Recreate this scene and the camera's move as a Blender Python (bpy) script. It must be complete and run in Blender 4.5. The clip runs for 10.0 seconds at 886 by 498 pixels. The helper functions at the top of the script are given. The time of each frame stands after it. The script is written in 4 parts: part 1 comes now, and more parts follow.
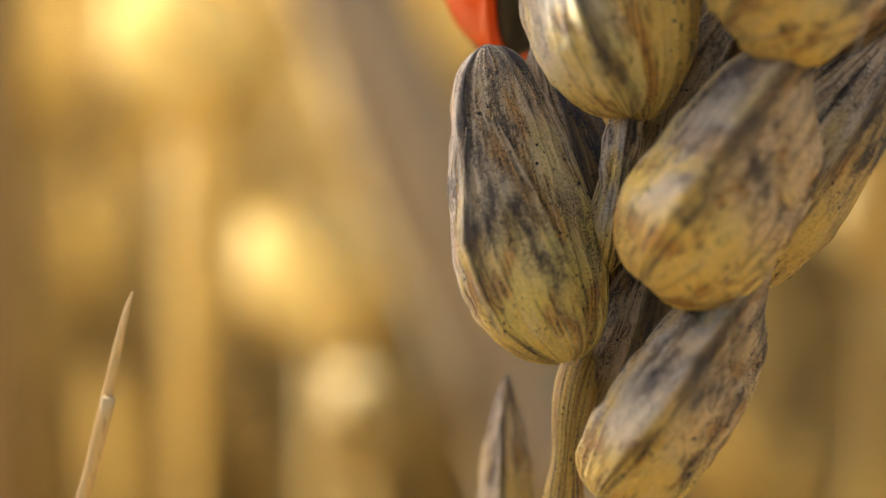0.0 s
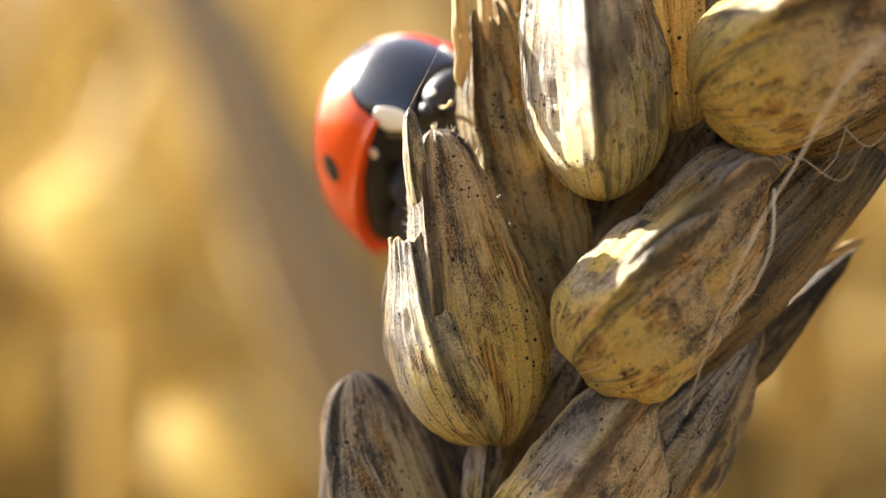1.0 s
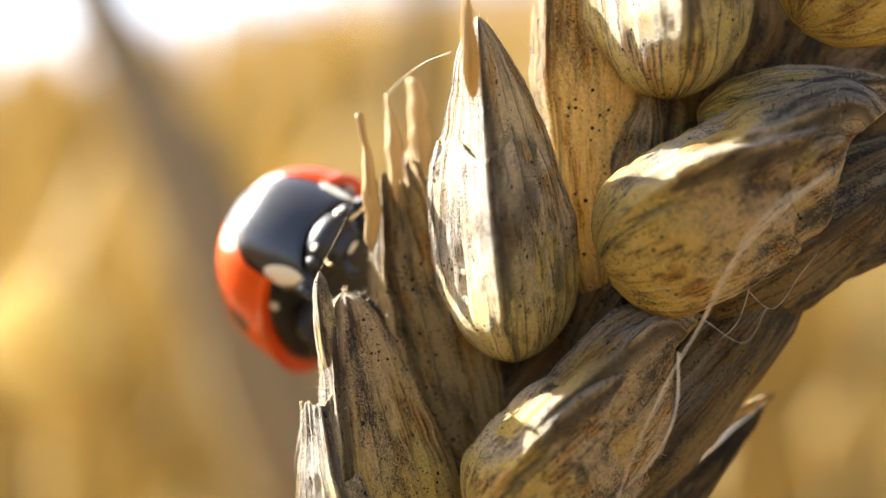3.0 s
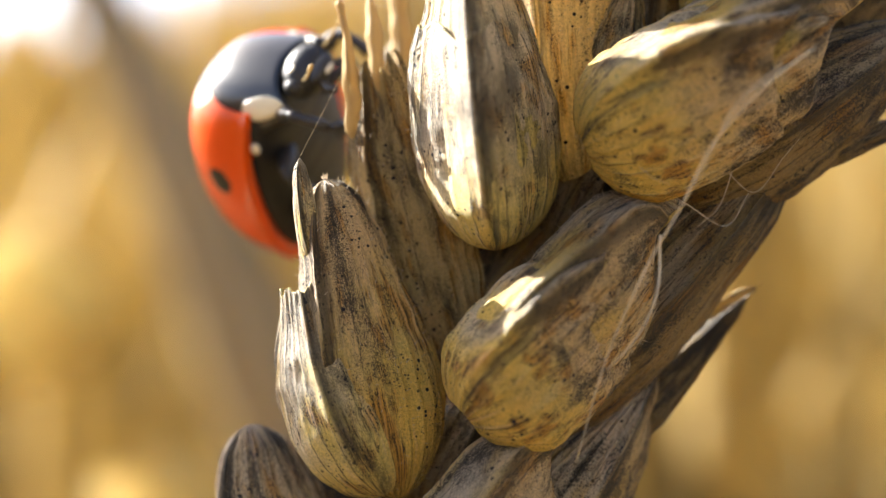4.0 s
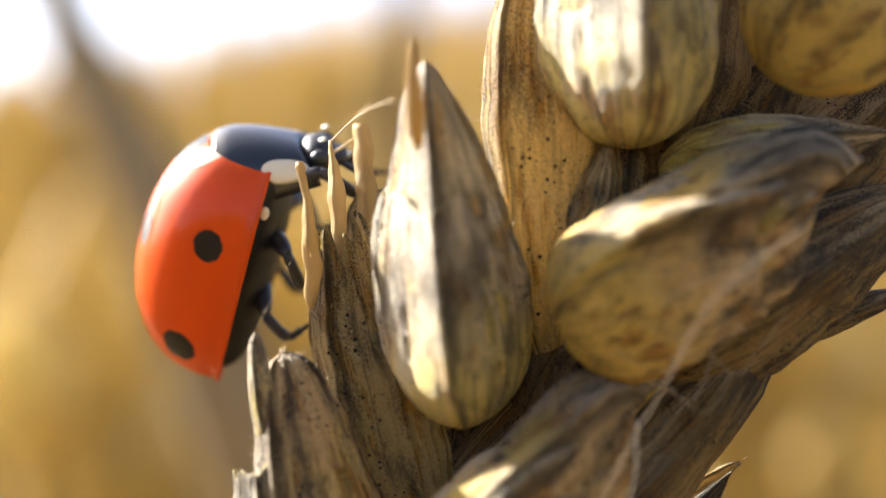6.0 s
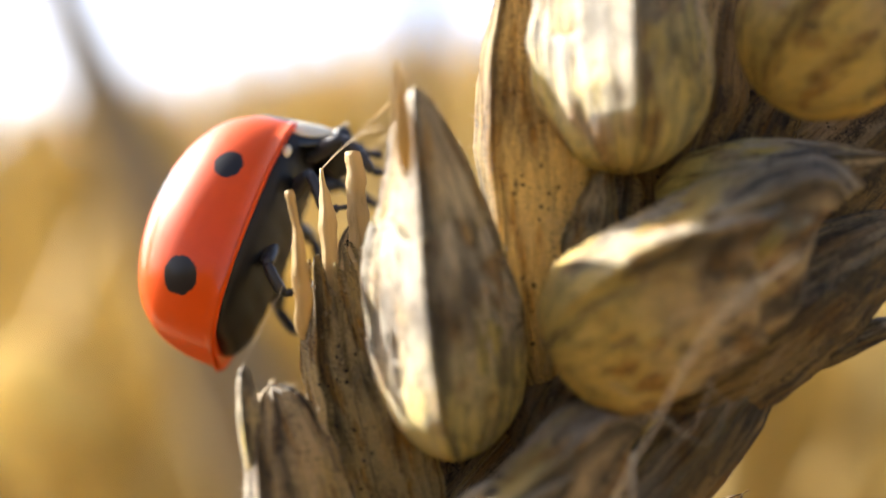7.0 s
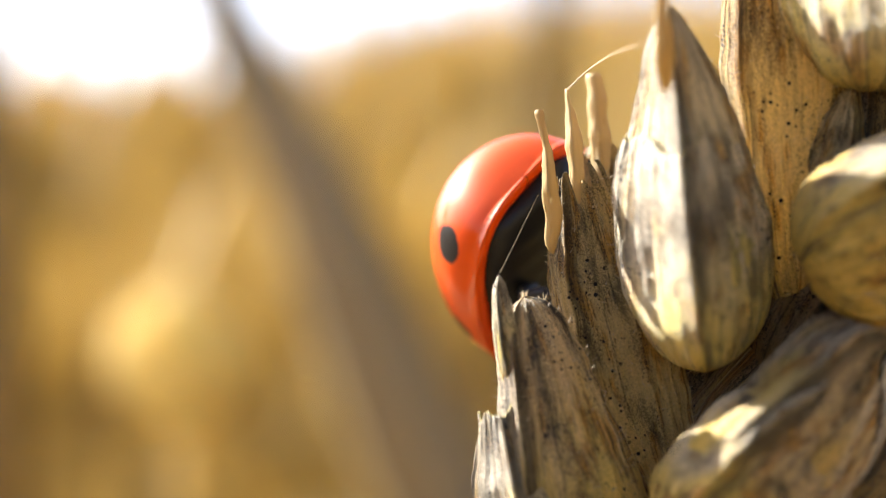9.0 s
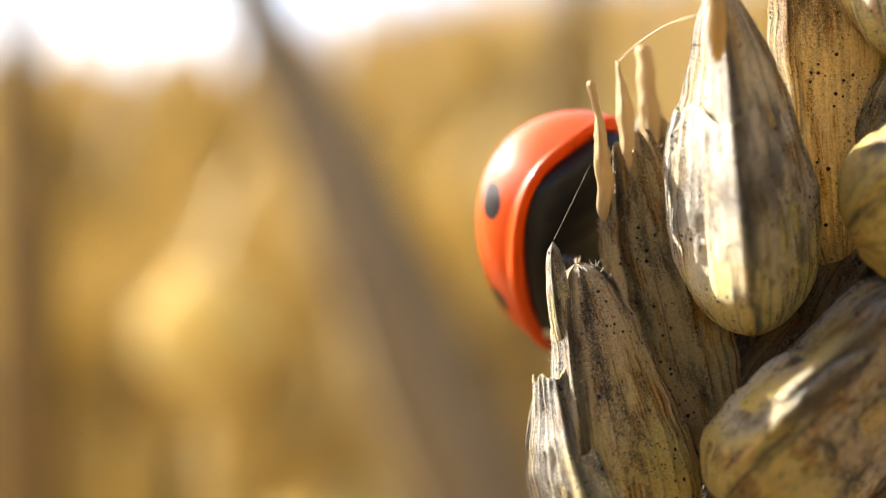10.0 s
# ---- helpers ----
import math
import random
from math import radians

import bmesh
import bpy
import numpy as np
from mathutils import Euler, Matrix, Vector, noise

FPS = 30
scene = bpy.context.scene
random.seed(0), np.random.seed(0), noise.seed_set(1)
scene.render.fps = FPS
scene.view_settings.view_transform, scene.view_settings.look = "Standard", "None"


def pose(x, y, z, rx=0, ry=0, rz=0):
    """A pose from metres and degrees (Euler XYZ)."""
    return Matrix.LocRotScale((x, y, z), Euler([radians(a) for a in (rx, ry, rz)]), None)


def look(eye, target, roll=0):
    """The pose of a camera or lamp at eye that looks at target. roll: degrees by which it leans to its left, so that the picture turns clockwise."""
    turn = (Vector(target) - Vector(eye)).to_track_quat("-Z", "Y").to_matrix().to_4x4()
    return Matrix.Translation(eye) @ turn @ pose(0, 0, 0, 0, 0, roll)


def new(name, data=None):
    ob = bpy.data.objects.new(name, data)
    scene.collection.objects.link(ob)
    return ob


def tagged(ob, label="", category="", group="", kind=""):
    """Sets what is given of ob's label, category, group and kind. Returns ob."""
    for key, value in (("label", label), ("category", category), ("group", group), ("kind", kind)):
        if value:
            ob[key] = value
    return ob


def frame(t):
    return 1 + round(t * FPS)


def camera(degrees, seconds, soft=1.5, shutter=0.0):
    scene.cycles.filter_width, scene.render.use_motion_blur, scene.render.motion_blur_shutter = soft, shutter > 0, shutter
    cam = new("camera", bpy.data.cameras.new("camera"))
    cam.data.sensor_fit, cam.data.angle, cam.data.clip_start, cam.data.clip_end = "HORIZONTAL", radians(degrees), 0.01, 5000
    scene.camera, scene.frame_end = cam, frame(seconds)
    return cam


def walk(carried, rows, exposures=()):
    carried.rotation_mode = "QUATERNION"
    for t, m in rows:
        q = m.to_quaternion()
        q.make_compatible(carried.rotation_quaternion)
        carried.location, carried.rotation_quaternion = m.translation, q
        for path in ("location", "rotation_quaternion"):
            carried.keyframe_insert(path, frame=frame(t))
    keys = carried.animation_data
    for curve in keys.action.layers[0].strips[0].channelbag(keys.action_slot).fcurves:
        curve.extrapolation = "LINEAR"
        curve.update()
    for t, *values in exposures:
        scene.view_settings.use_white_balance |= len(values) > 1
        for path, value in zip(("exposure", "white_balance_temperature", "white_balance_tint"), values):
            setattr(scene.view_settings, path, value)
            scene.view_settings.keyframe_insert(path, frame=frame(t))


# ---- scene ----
MM = 0.0008                                # one unit of the ear and the beetle, in metres
LIFT = 0.80                                # height of the ear above the soil


def mm(p):
    """A place given in units round the ear, in the world."""
    return Vector((p[0] * MM, p[1] * MM, p[2] * MM + LIFT))


def see(x, y, z, yaw, pitch, roll):
    """Camera pose from millimetres and degrees; yaw to the left of +y, pitch up."""
    return Matrix.Translation(mm((x, y, z))) @ pose(0, 0, 0, 0, 0, yaw) @ pose(0, 0, 0, 90 + pitch) @ pose(0, 0, 0, 0, 0, roll)


# ---- camera ----
cam = camera(30.0, 10.0, soft=1.1)
cam.data.dof.use_dof = True
cam.data.dof.focus_distance = 47.2 * MM
cam.data.dof.aperture_fstop = 36.0
walk(cam, [
    (0.0, see(18.75, -46.22, 20.72, 4.47, -7.48, 1.01)),
    (0.5, see(20.18, -46.51, 22.01, 2.59, -5.23, 0.92)),
    (0.6, see(20.42, -46.01, 23.31, 2.65, -5.74, 0.30)),
    (1.0, see(20.62, -48.21, 26.32, 2.04, -2.49, 0.29)),
    (1.5, see(21.87, -48.93, 27.51, 1.28, -0.30, 0.01)),
    (2.0, see(22.67, -48.44, 27.39, 1.04, 0.96, -0.00)),
    (3.3, see(22.23, -48.50, 28.47, 0.96, 0.55, -0.39)),
    (3.5, see(22.47, -48.31, 27.01, 1.20, -0.78, -0.44)),
    (4.0, see(22.43, -48.18, 25.77, 0.43, -0.10, -0.29)),
    (4.5, see(22.07, -47.84, 26.36, 0.91, -0.08, -0.09)),
    (5.0, see(22.23, -48.32, 28.95, 1.29, 1.58, 0.12)),
    (5.5, see(22.61, -46.86, 29.25, 0.16, 1.45, 0.02)),
    (7.0, see(24.03, -44.57, 29.21, 0.98, 2.78, -0.28)),
    (7.5, see(23.93, -44.43, 29.17, 2.05, 3.04, -0.30)),
    (8.0, see(23.15, -44.99, 29.29, 2.52, 2.96, -0.20)),
    (8.5, see(21.94, -45.67, 29.22, 3.59, 2.63, -0.55)),
    (9.0, see(20.35, -46.20, 28.05, 4.96, 1.28, -0.16)),
    (9.5, see(19.74, -47.12, 26.74, 5.66, 1.72, 0.12)),
    (10.0, see(19.45, -47.61, 27.58, 5.65, 0.69, -0.16)),
], exposures=[(0.0, 2.92), (0.5, 2.87), (1.0, 2.68), (2.0, 2.56), (4.0, 2.6), (5.5, 2.41), (7.5, 2.35), (9.0, 2.42), (10.0, 2.42)])

# ---- light ----
SUN = Vector((-0.70, 0.46, 0.55)).normalized()
world = bpy.data.worlds.new("sky")
scene.world = world
world.use_nodes = True
wn = world.node_tree
sky = wn.nodes.new("ShaderNodeTexSky")
sky.sky_type = "NISHITA"
sky.sun_disc = False
sky.dust_density = 3.0
sky.air_density = 0.6
sky.ozone_density = 0.4
sky.sun_elevation = math.asin(SUN.z)
sky.sun_rotation = math.atan2(SUN.x, SUN.y)
wn.links.new(sky.outputs[0], wn.nodes["Background"].inputs[0])
wn.nodes["Background"].inputs[1].default_value = 0.084
sun = new("sun", bpy.data.lights.new("sun", "SUN"))
sun.data.energy = 5.0
sun.data.angle = radians(0.6)
sun.data.color = (1.0, 0.97, 0.91)
sun.matrix_world = look(SUN, (0, 0, 0))


# ---- materials ----
class Mat:
    """A small builder of node materials."""

    def __init__(self, name):
        self.m = bpy.data.materials.new(name)
        self.m.use_nodes = True
        self.t = self.m.node_tree
        self.b = self.t.nodes["Principled BSDF"]
        self.out = self.t.nodes["Material Output"]

    def n(self, kind, **props):
        node = self.t.nodes.new("ShaderNode" + kind)
        for k, v in props.items():
            setattr(node, k, v)
        return node

    def link(self, a, b):
        self.t.links.new(a, b)

    def val(self, sock, v):
        if hasattr(v, "is_output"):
            self.link(v, sock)
        else:
            sock.default_value = v

    def math(self, op, a, b=0.0, c=0.0):
        x = self.n("Math", operation=op)
        for i, v in enumerate((a, b, c)):
            self.val(x.inputs[i], v)
        return x.outputs[0]

    def mix(self, fac, a, b, blend="MIX"):
        x = self.n("Mix", data_type="RGBA", blend_type=blend)
        self.val(x.inputs[0], fac)
        self.val(x.inputs[6], a)
        self.val(x.inputs[7], b)
        return x.outputs[2]

    def ramp(self, fac, lo, hi):
        x = self.n("MapRange", interpolation_type="SMOOTHSTEP")
        self.val(x.inputs[0], fac)
        x.inputs[1].default_value, x.inputs[2].default_value = lo, hi
        return x.outputs[0]

    def coords(self, which, scale, shift=None):
        c = self.n("TexCoord")
        mp = self.n("Mapping")
        self.link(c.outputs[which], mp.inputs[0])
        mp.inputs[3].default_value = scale
        if shift is not None:
            self.link(shift, mp.inputs[1])
        return mp.outputs[0]

    def noise(self, vec, scale, detail=3.0, rough=0.55):
        x = self.n("TexNoise")
        self.link(vec, x.inputs["Vector"])
        x.inputs["Scale"].default_value = scale
        x.inputs["Detail"].default_value = detail
        x.inputs["Roughness"].default_value = rough
        return x.outputs[0]

    def rand_shift(self):
        o = self.n("ObjectInfo")
        c = self.n("CombineXYZ")
        self.link(self.math("MULTIPLY", o.outputs["Random"], 37.0), c.inputs[0])
        self.link(self.math("MULTIPLY", o.outputs["Random"], 91.0), c.inputs[1])
        return c.outputs[0], o.outputs["Random"]

    def bump(self, height, strength, dist):
        x = self.n("Bump")
        x.inputs["Strength"].default_value = strength
        x.inputs["Distance"].default_value = dist
        self.link(height, x.inputs["Height"])
        self.link(x.outputs[0], self.b.inputs["Normal"])
        return x.outputs[0]

    def thin(self, color, amount, normal=None):
        """Lets some light through, as dry husk does."""
        tr = self.n("BsdfTranslucent")
        self.val(tr.inputs[0], color)
        if normal is not None:
            self.link(normal, tr.inputs[1])
        mx = self.n("MixShader")
        mx.inputs[0].default_value = amount
        self.link(self.b.outputs[0], mx.inputs[1])
        self.link(tr.outputs[0], mx.inputs[2])
        self.link(mx.outputs[0], self.out.inputs[0])


def rgb(r, g, b):
    return (r, g, b, 1.0)


def husk_material(name, low, high, mould, specks, thin, grey=0.85, lee_shade=0.0, grey_wash=0.6):
    """Dry wheat husk: yellow base, greyer top, fine nerves with rows of black dots, thin sooty streaks and grey smears."""
    k = Mat(name)
    shift, rnd = k.rand_shift()
    uv = k.coords("UV", (1, 1, 1))
    sep = k.n("SeparateXYZ")
    k.link(uv, sep.inputs[0])
    across, along = sep.outputs[0], sep.outputs[1]
    at = k.n("Attribute", attribute_name="from_keel")
    flank = at.outputs["Fac"]
    body = k.coords("Object", (1 / MM, 1 / MM, 1 / MM), shift)
    n_soft = k.noise(k.coords("UV", (6.0, 1.6, 1), shift), 1.6, 4)
    n_patch = k.noise(k.coords("UV", (9.0, 2.6, 1), shift), 1.5, 4, 0.6)
    n_fine = k.noise(k.coords("UV", (70.0, 3.2, 1), shift), 1.0, 5, 0.65)
    n_thread = k.noise(k.coords("UV", (150.0, 5.0, 1), shift), 1.0, 4, 0.7)
    n_grain = k.noise(body, 11.0, 4, 0.75)
    stipple = k.noise(body, 17.0, 3, 0.8)
    t = k.math("ADD", along, k.math("MULTIPLY", k.math("SUBTRACT", n_soft, 0.5), 0.9))
    upper = k.ramp(t, 0.25, 0.84)
    col = k.mix(upper, low, high)
    # amber stains and bleached strips
    col = k.mix(k.math("MULTIPLY", k.ramp(n_patch, 0.50, 0.64), 0.8), col, rgb(high[0] * 0.88, high[1] * 0.62, high[2] * 0.32))
    col = k.mix(k.math("MULTIPLY", k.ramp(n_fine, 0.52, 0.7), 0.4), col, rgb(high[0] * 1.2, high[1] * 1.2, high[2] * 1.3))
    # one side of the keel is mixed towards grey
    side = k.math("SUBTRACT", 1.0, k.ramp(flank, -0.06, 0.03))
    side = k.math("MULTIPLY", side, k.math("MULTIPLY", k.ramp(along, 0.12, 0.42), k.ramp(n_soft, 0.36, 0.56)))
    col = k.mix(k.math("MULTIPLY", side, grey_wash), col, rgb(0.66, 0.575, 0.45))
    # sooty mould: clouds made of fine grains, thicker towards the tip
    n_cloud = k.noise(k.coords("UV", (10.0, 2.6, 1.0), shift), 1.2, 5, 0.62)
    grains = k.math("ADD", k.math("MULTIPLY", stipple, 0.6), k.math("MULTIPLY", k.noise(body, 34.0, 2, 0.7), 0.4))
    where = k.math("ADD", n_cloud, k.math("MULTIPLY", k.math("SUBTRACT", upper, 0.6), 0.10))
    # more dark on the flank away from the sun: mould plus painted shade
    where = k.math("ADD", where, k.math("MULTIPLY", k.ramp(flank, -0.08, 0.12), lee_shade))
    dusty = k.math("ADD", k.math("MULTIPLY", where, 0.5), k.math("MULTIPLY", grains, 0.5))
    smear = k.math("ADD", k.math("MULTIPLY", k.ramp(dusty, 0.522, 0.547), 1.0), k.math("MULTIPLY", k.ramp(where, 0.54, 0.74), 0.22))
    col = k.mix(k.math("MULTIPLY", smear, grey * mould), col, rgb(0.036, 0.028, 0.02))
    # thin dark streaks, broken up by the grain
    streak = k.math("MULTIPLY", k.ramp(n_thread, 0.47, 0.55), k.ramp(n_patch, 0.49, 0.58))
    streak = k.math("MULTIPLY", streak, k.ramp(grains, 0.42, 0.54))
    col = k.mix(k.math("MULTIPLY", streak, 1.0 * mould), col, rgb(0.024, 0.019, 0.014))
    # soot and painted shade along the lee side of the keel
    band = k.math("MULTIPLY", k.ramp(flank, -0.02, 0.05), k.math("SUBTRACT", 1.0, k.ramp(flank, 0.05, 0.3)))
    band = k.math("MULTIPLY", band, k.ramp(k.math("ADD", n_fine, k.math("MULTIPLY", upper, 0.12)), 0.42, 0.56))
    col = k.mix(k.math("MULTIPLY", band, 0.8 * mould), col, rgb(0.04, 0.032, 0.022))
    # nerves, some of them drawn in dots
    wavy = k.math("ADD", across, k.math("MULTIPLY", k.math("SUBTRACT", n_soft, 0.5), 0.03))
    nerve = k.math("ABSOLUTE", k.math("COSINE", k.math("MULTIPLY", wavy, 82.0)))
    thin_line = k.ramp(nerve, 0.955, 0.995)
    dotted = k.ramp(k.math("SINE", k.math("ADD", k.math("MULTIPLY", along, 290.0), k.math("MULTIPLY", n_grain, 34.0))), -0.1, 0.5)
    where = k.ramp(k.noise(k.coords("UV", (16.0, 1.8, 1), shift), 1.4, 3), 0.42 if lee_shade > 0.045 else 0.49, 0.53 if lee_shade > 0.045 else 0.6)
    col = k.mix(k.math("MULTIPLY", k.math("MULTIPLY", thin_line, where), k.math("MULTIPLY", k.math("ADD", 0.15, dotted), 0.85 * mould)), col, rgb(0.025, 0.02, 0.015))
    # black specks
    spk = k.n("TexVoronoi")
    k.link(body, spk.inputs["Vector"])
    spk.inputs["Scale"].default_value = 4.2
    size = k.n("SeparateColor")
    k.link(spk.outputs["Color"], size.inputs[0])
    spots = k.math("LESS_THAN", spk.outputs["Distance"], k.math("MULTIPLY", size.outputs[0], 0.27))
    spots = k.math("MULTIPLY", spots, k.ramp(k.noise(body, 0.9, 2), 0.44, 0.58))
    col = k.mix(k.math("MULTIPLY", spots, specks), col, rgb(0.022, 0.018, 0.014))
    dot = k.n("TexVoronoi")
    k.link(body, dot.inputs["Vector"])
    dot.inputs["Scale"].default_value = 9.5
    fine = k.n("SeparateColor")
    k.link(dot.outputs["Color"], fine.inputs[0])
    pin = k.math("LESS_THAN", dot.outputs["Distance"], k.math("MULTIPLY", fine.outputs[1], 0.36))
    pin = k.math("MULTIPLY", pin, k.ramp(k.math("ADD", k.noise(body, 1.3, 3), k.math("MULTIPLY", upper, 0.06)), 0.49, 0.6))
    col = k.mix(k.math("MULTIPLY", pin, 0.8 * mould), col, rgb(0.035, 0.027, 0.019))
    grit = k.math("ADD", 0.72, k.math("MULTIPLY", k.ramp(k.math("ADD", k.math("MULTIPLY", stipple, 0.5), k.math("MULTIPLY", n_grain, 0.5)), 0.36, 0.62), 0.42))
    col = k.mix(1.0, col, grit, "MULTIPLY")
    hsv = k.n("HueSaturation")
    k.link(col, hsv.inputs["Color"])
    hsv.inputs["Saturation"].default_value = 1.1
    k.link(k.math("ADD", 0.9, k.math("MULTIPLY", rnd, 0.22)), hsv.inputs["Value"])
    k.link(hsv.outputs[0], k.b.inputs["Base Color"])
    h = k.math("ADD", k.math("MULTIPLY", k.math("POWER", nerve, 6.0), 0.28), k.math("ADD", k.math("MULTIPLY", n_fine, 0.38), k.math("MULTIPLY", n_grain, 0.6)))
    nm = k.bump(h, 1.0, 0.0003)
    k.link(k.math("ADD", 0.38, k.math("MULTIPLY", n_grain, 0.35)), k.b.inputs["Roughness"])
    k.b.inputs["Specular IOR Level"].default_value = 0.4
    k.thin(hsv.outputs[0], thin, nm)
    return k.m


HUSK = husk_material("dry_husk", rgb(0.83, 0.60, 0.19), rgb(0.73, 0.54, 0.30), 1.0, 1.0, 0.2, 0.8, 0.0, 0.7)
GREY = husk_material("greyer_husk", rgb(0.80, 0.62, 0.20), rgb(0.72, 0.56, 0.34), 1.0, 1.0, 0.17, 0.8, 0.03, 0.8)
# paler than dry_husk: part of the sun's glare is put into the colour
PALE = husk_material("pale_husk", rgb(0.82, 0.65, 0.24), rgb(0.78, 0.64, 0.42), 1.0, 1.0, 0.14, 0.6, 0.05, 0.7)
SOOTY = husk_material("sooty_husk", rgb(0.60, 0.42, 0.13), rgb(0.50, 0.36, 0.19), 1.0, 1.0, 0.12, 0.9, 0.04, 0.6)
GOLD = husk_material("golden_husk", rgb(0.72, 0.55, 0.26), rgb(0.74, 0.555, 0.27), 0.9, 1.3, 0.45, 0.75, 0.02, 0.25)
# papery brown, darkened to carry the shade in gaps between husks
PAPER = husk_material("shaded_papery_husk", rgb(0.29, 0.20, 0.09), rgb(0.31, 0.215, 0.095), 1.0, 1.0, 0.2, 0.9, 0.06, 0.3)


def straw_material(name, a, b, scale, thin=0.15):
    k = Mat(name)
    shift, rnd = k.rand_shift()
    v = k.coords("Object", (scale, scale, scale * 0.12), shift)
    n1, n2 = k.noise(v, 1.0, 4), k.noise(v, 6.0, 3)
    col = k.mix(k.ramp(n1, 0.3, 0.7), a, b)
    k.link(k.mix(k.math("MULTIPLY", k.ramp(n2, 0.55, 0.75), 0.5), col, rgb(0.10, 0.06, 0.025)), k.b.inputs["Base Color"])
    k.b.inputs["Roughness"].default_value = 0.65
    k.b.inputs["Specular IOR Level"].default_value = 0.25
    nm = k.bump(n2, 0.4, 0.0001)
    k.thin(col, thin, nm)
    return k.m


STRAW = straw_material("straw", rgb(0.46, 0.30, 0.10), rgb(0.52, 0.38, 0.17), 900)
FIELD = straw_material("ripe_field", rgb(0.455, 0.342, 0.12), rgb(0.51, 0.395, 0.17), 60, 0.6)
# lit copy of ripe_field: sun on the nodding ears put into the colour
SUNNY = straw_material("sunlit_straw", rgb(0.80, 0.68, 0.34), rgb(0.84, 0.73, 0.41), 60, 0.9)
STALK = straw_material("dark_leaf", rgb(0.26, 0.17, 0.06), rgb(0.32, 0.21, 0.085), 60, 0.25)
# leaf greyed and darkened, its shade put into the base colour
SHADED = straw_material("shaded_leaf", rgb(0.30, 0.23, 0.13), rgb(0.36, 0.28, 0.17), 60, 0.2)
AWN = straw_material("golden_awn", rgb(0.40, 0.27, 0.11), rgb(0.52, 0.38, 0.18), 900, 0.4)
FIBRE = straw_material("pale_fibre", rgb(0.55, 0.44, 0.28), rgb(0.62, 0.52, 0.36), 900)


def soil_material():
    k = Mat("dry_soil")
    v = k.coords("Object", (1, 1, 1))
    n1, n2 = k.noise(v, 3.0, 4), k.noise(v, 60.0, 5)
    col = k.mix(k.ramp(n1, 0.3, 0.7), rgb(0.30, 0.215, 0.095), rgb(0.41, 0.305, 0.145))
    k.link(k.mix(k.math("MULTIPLY", n2, 0.4), col, rgb(0.16, 0.10, 0.05)), k.b.inputs["Base Color"])
    k.b.inputs["Roughness"].default_value = 0.95
    k.bump(n2, 0.6, 0.01)
    return k.m


SOIL = soil_material()


# ---- mesh helpers ----
def part(name, bm, material, parent, label="", smooth=True):
    """Links a bmesh as one mesh object under a thing or a part."""
    me = bpy.data.meshes.new(name)
    bmesh.ops.recalc_face_normals(bm, faces=bm.faces)
    for f in bm.faces:
        f.smooth = smooth
    bm.to_mesh(me)
    bm.free()
    me.materials.append(material)
    ob = new(name, me)
    ob.parent = parent
    if label:
        tagged(ob, label)
    return ob


def thing(name, place, label, category, group=""):
    e = new(name)
    e.empty_display_size = 0.002
    e.location = place
    return tagged(e, label, category, group)


def grid_faces(bm, rows, uvs, close):
    """Faces over a grid of vertices, with a uv for each."""
    uv = bm.loops.layers.uv.verify()
    m = len(rows[0])
    for i in range(len(rows) - 1):
        for j in range(m if close else m - 1):
            q = (j + 1) % m
            vs = [(i, j), (i, j + 1 if not close else q), (i + 1, j + 1 if not close else q), (i + 1, j)]
            try:
                f = bm.faces.new([rows[a][b % m] for a, b in vs])
            except ValueError:
                continue
            for lp, (a, b) in zip(f.loops, [(i, j), (i, j + 1), (i + 1, j + 1), (i + 1, j)]):
                lp[uv].uv = uvs(a, b)


EAR = mm((20.5, 2.5, 6.0))                 # foot of the ear, where its straw begins


def frame_of(base, tip, front):
    b, t = Vector(base), Vector(tip)
    a = (t - b).normalized()
    n = Vector(front)
    n = (n - a * n.dot(a)).normalized()
    return b, a, n, a.cross(n), (t - b).length


def profile(u, wide, end, power):
    """Half width along a husk: round at the base, tapering to the tip."""
    if u < wide:
        return math.sqrt(max(0.0, 1 - ((wide - u) / wide) ** 2))
    q = min(1.0, (u - wide) / (1 - wide))
    return end + (1 - end) * (1 - q ** power)


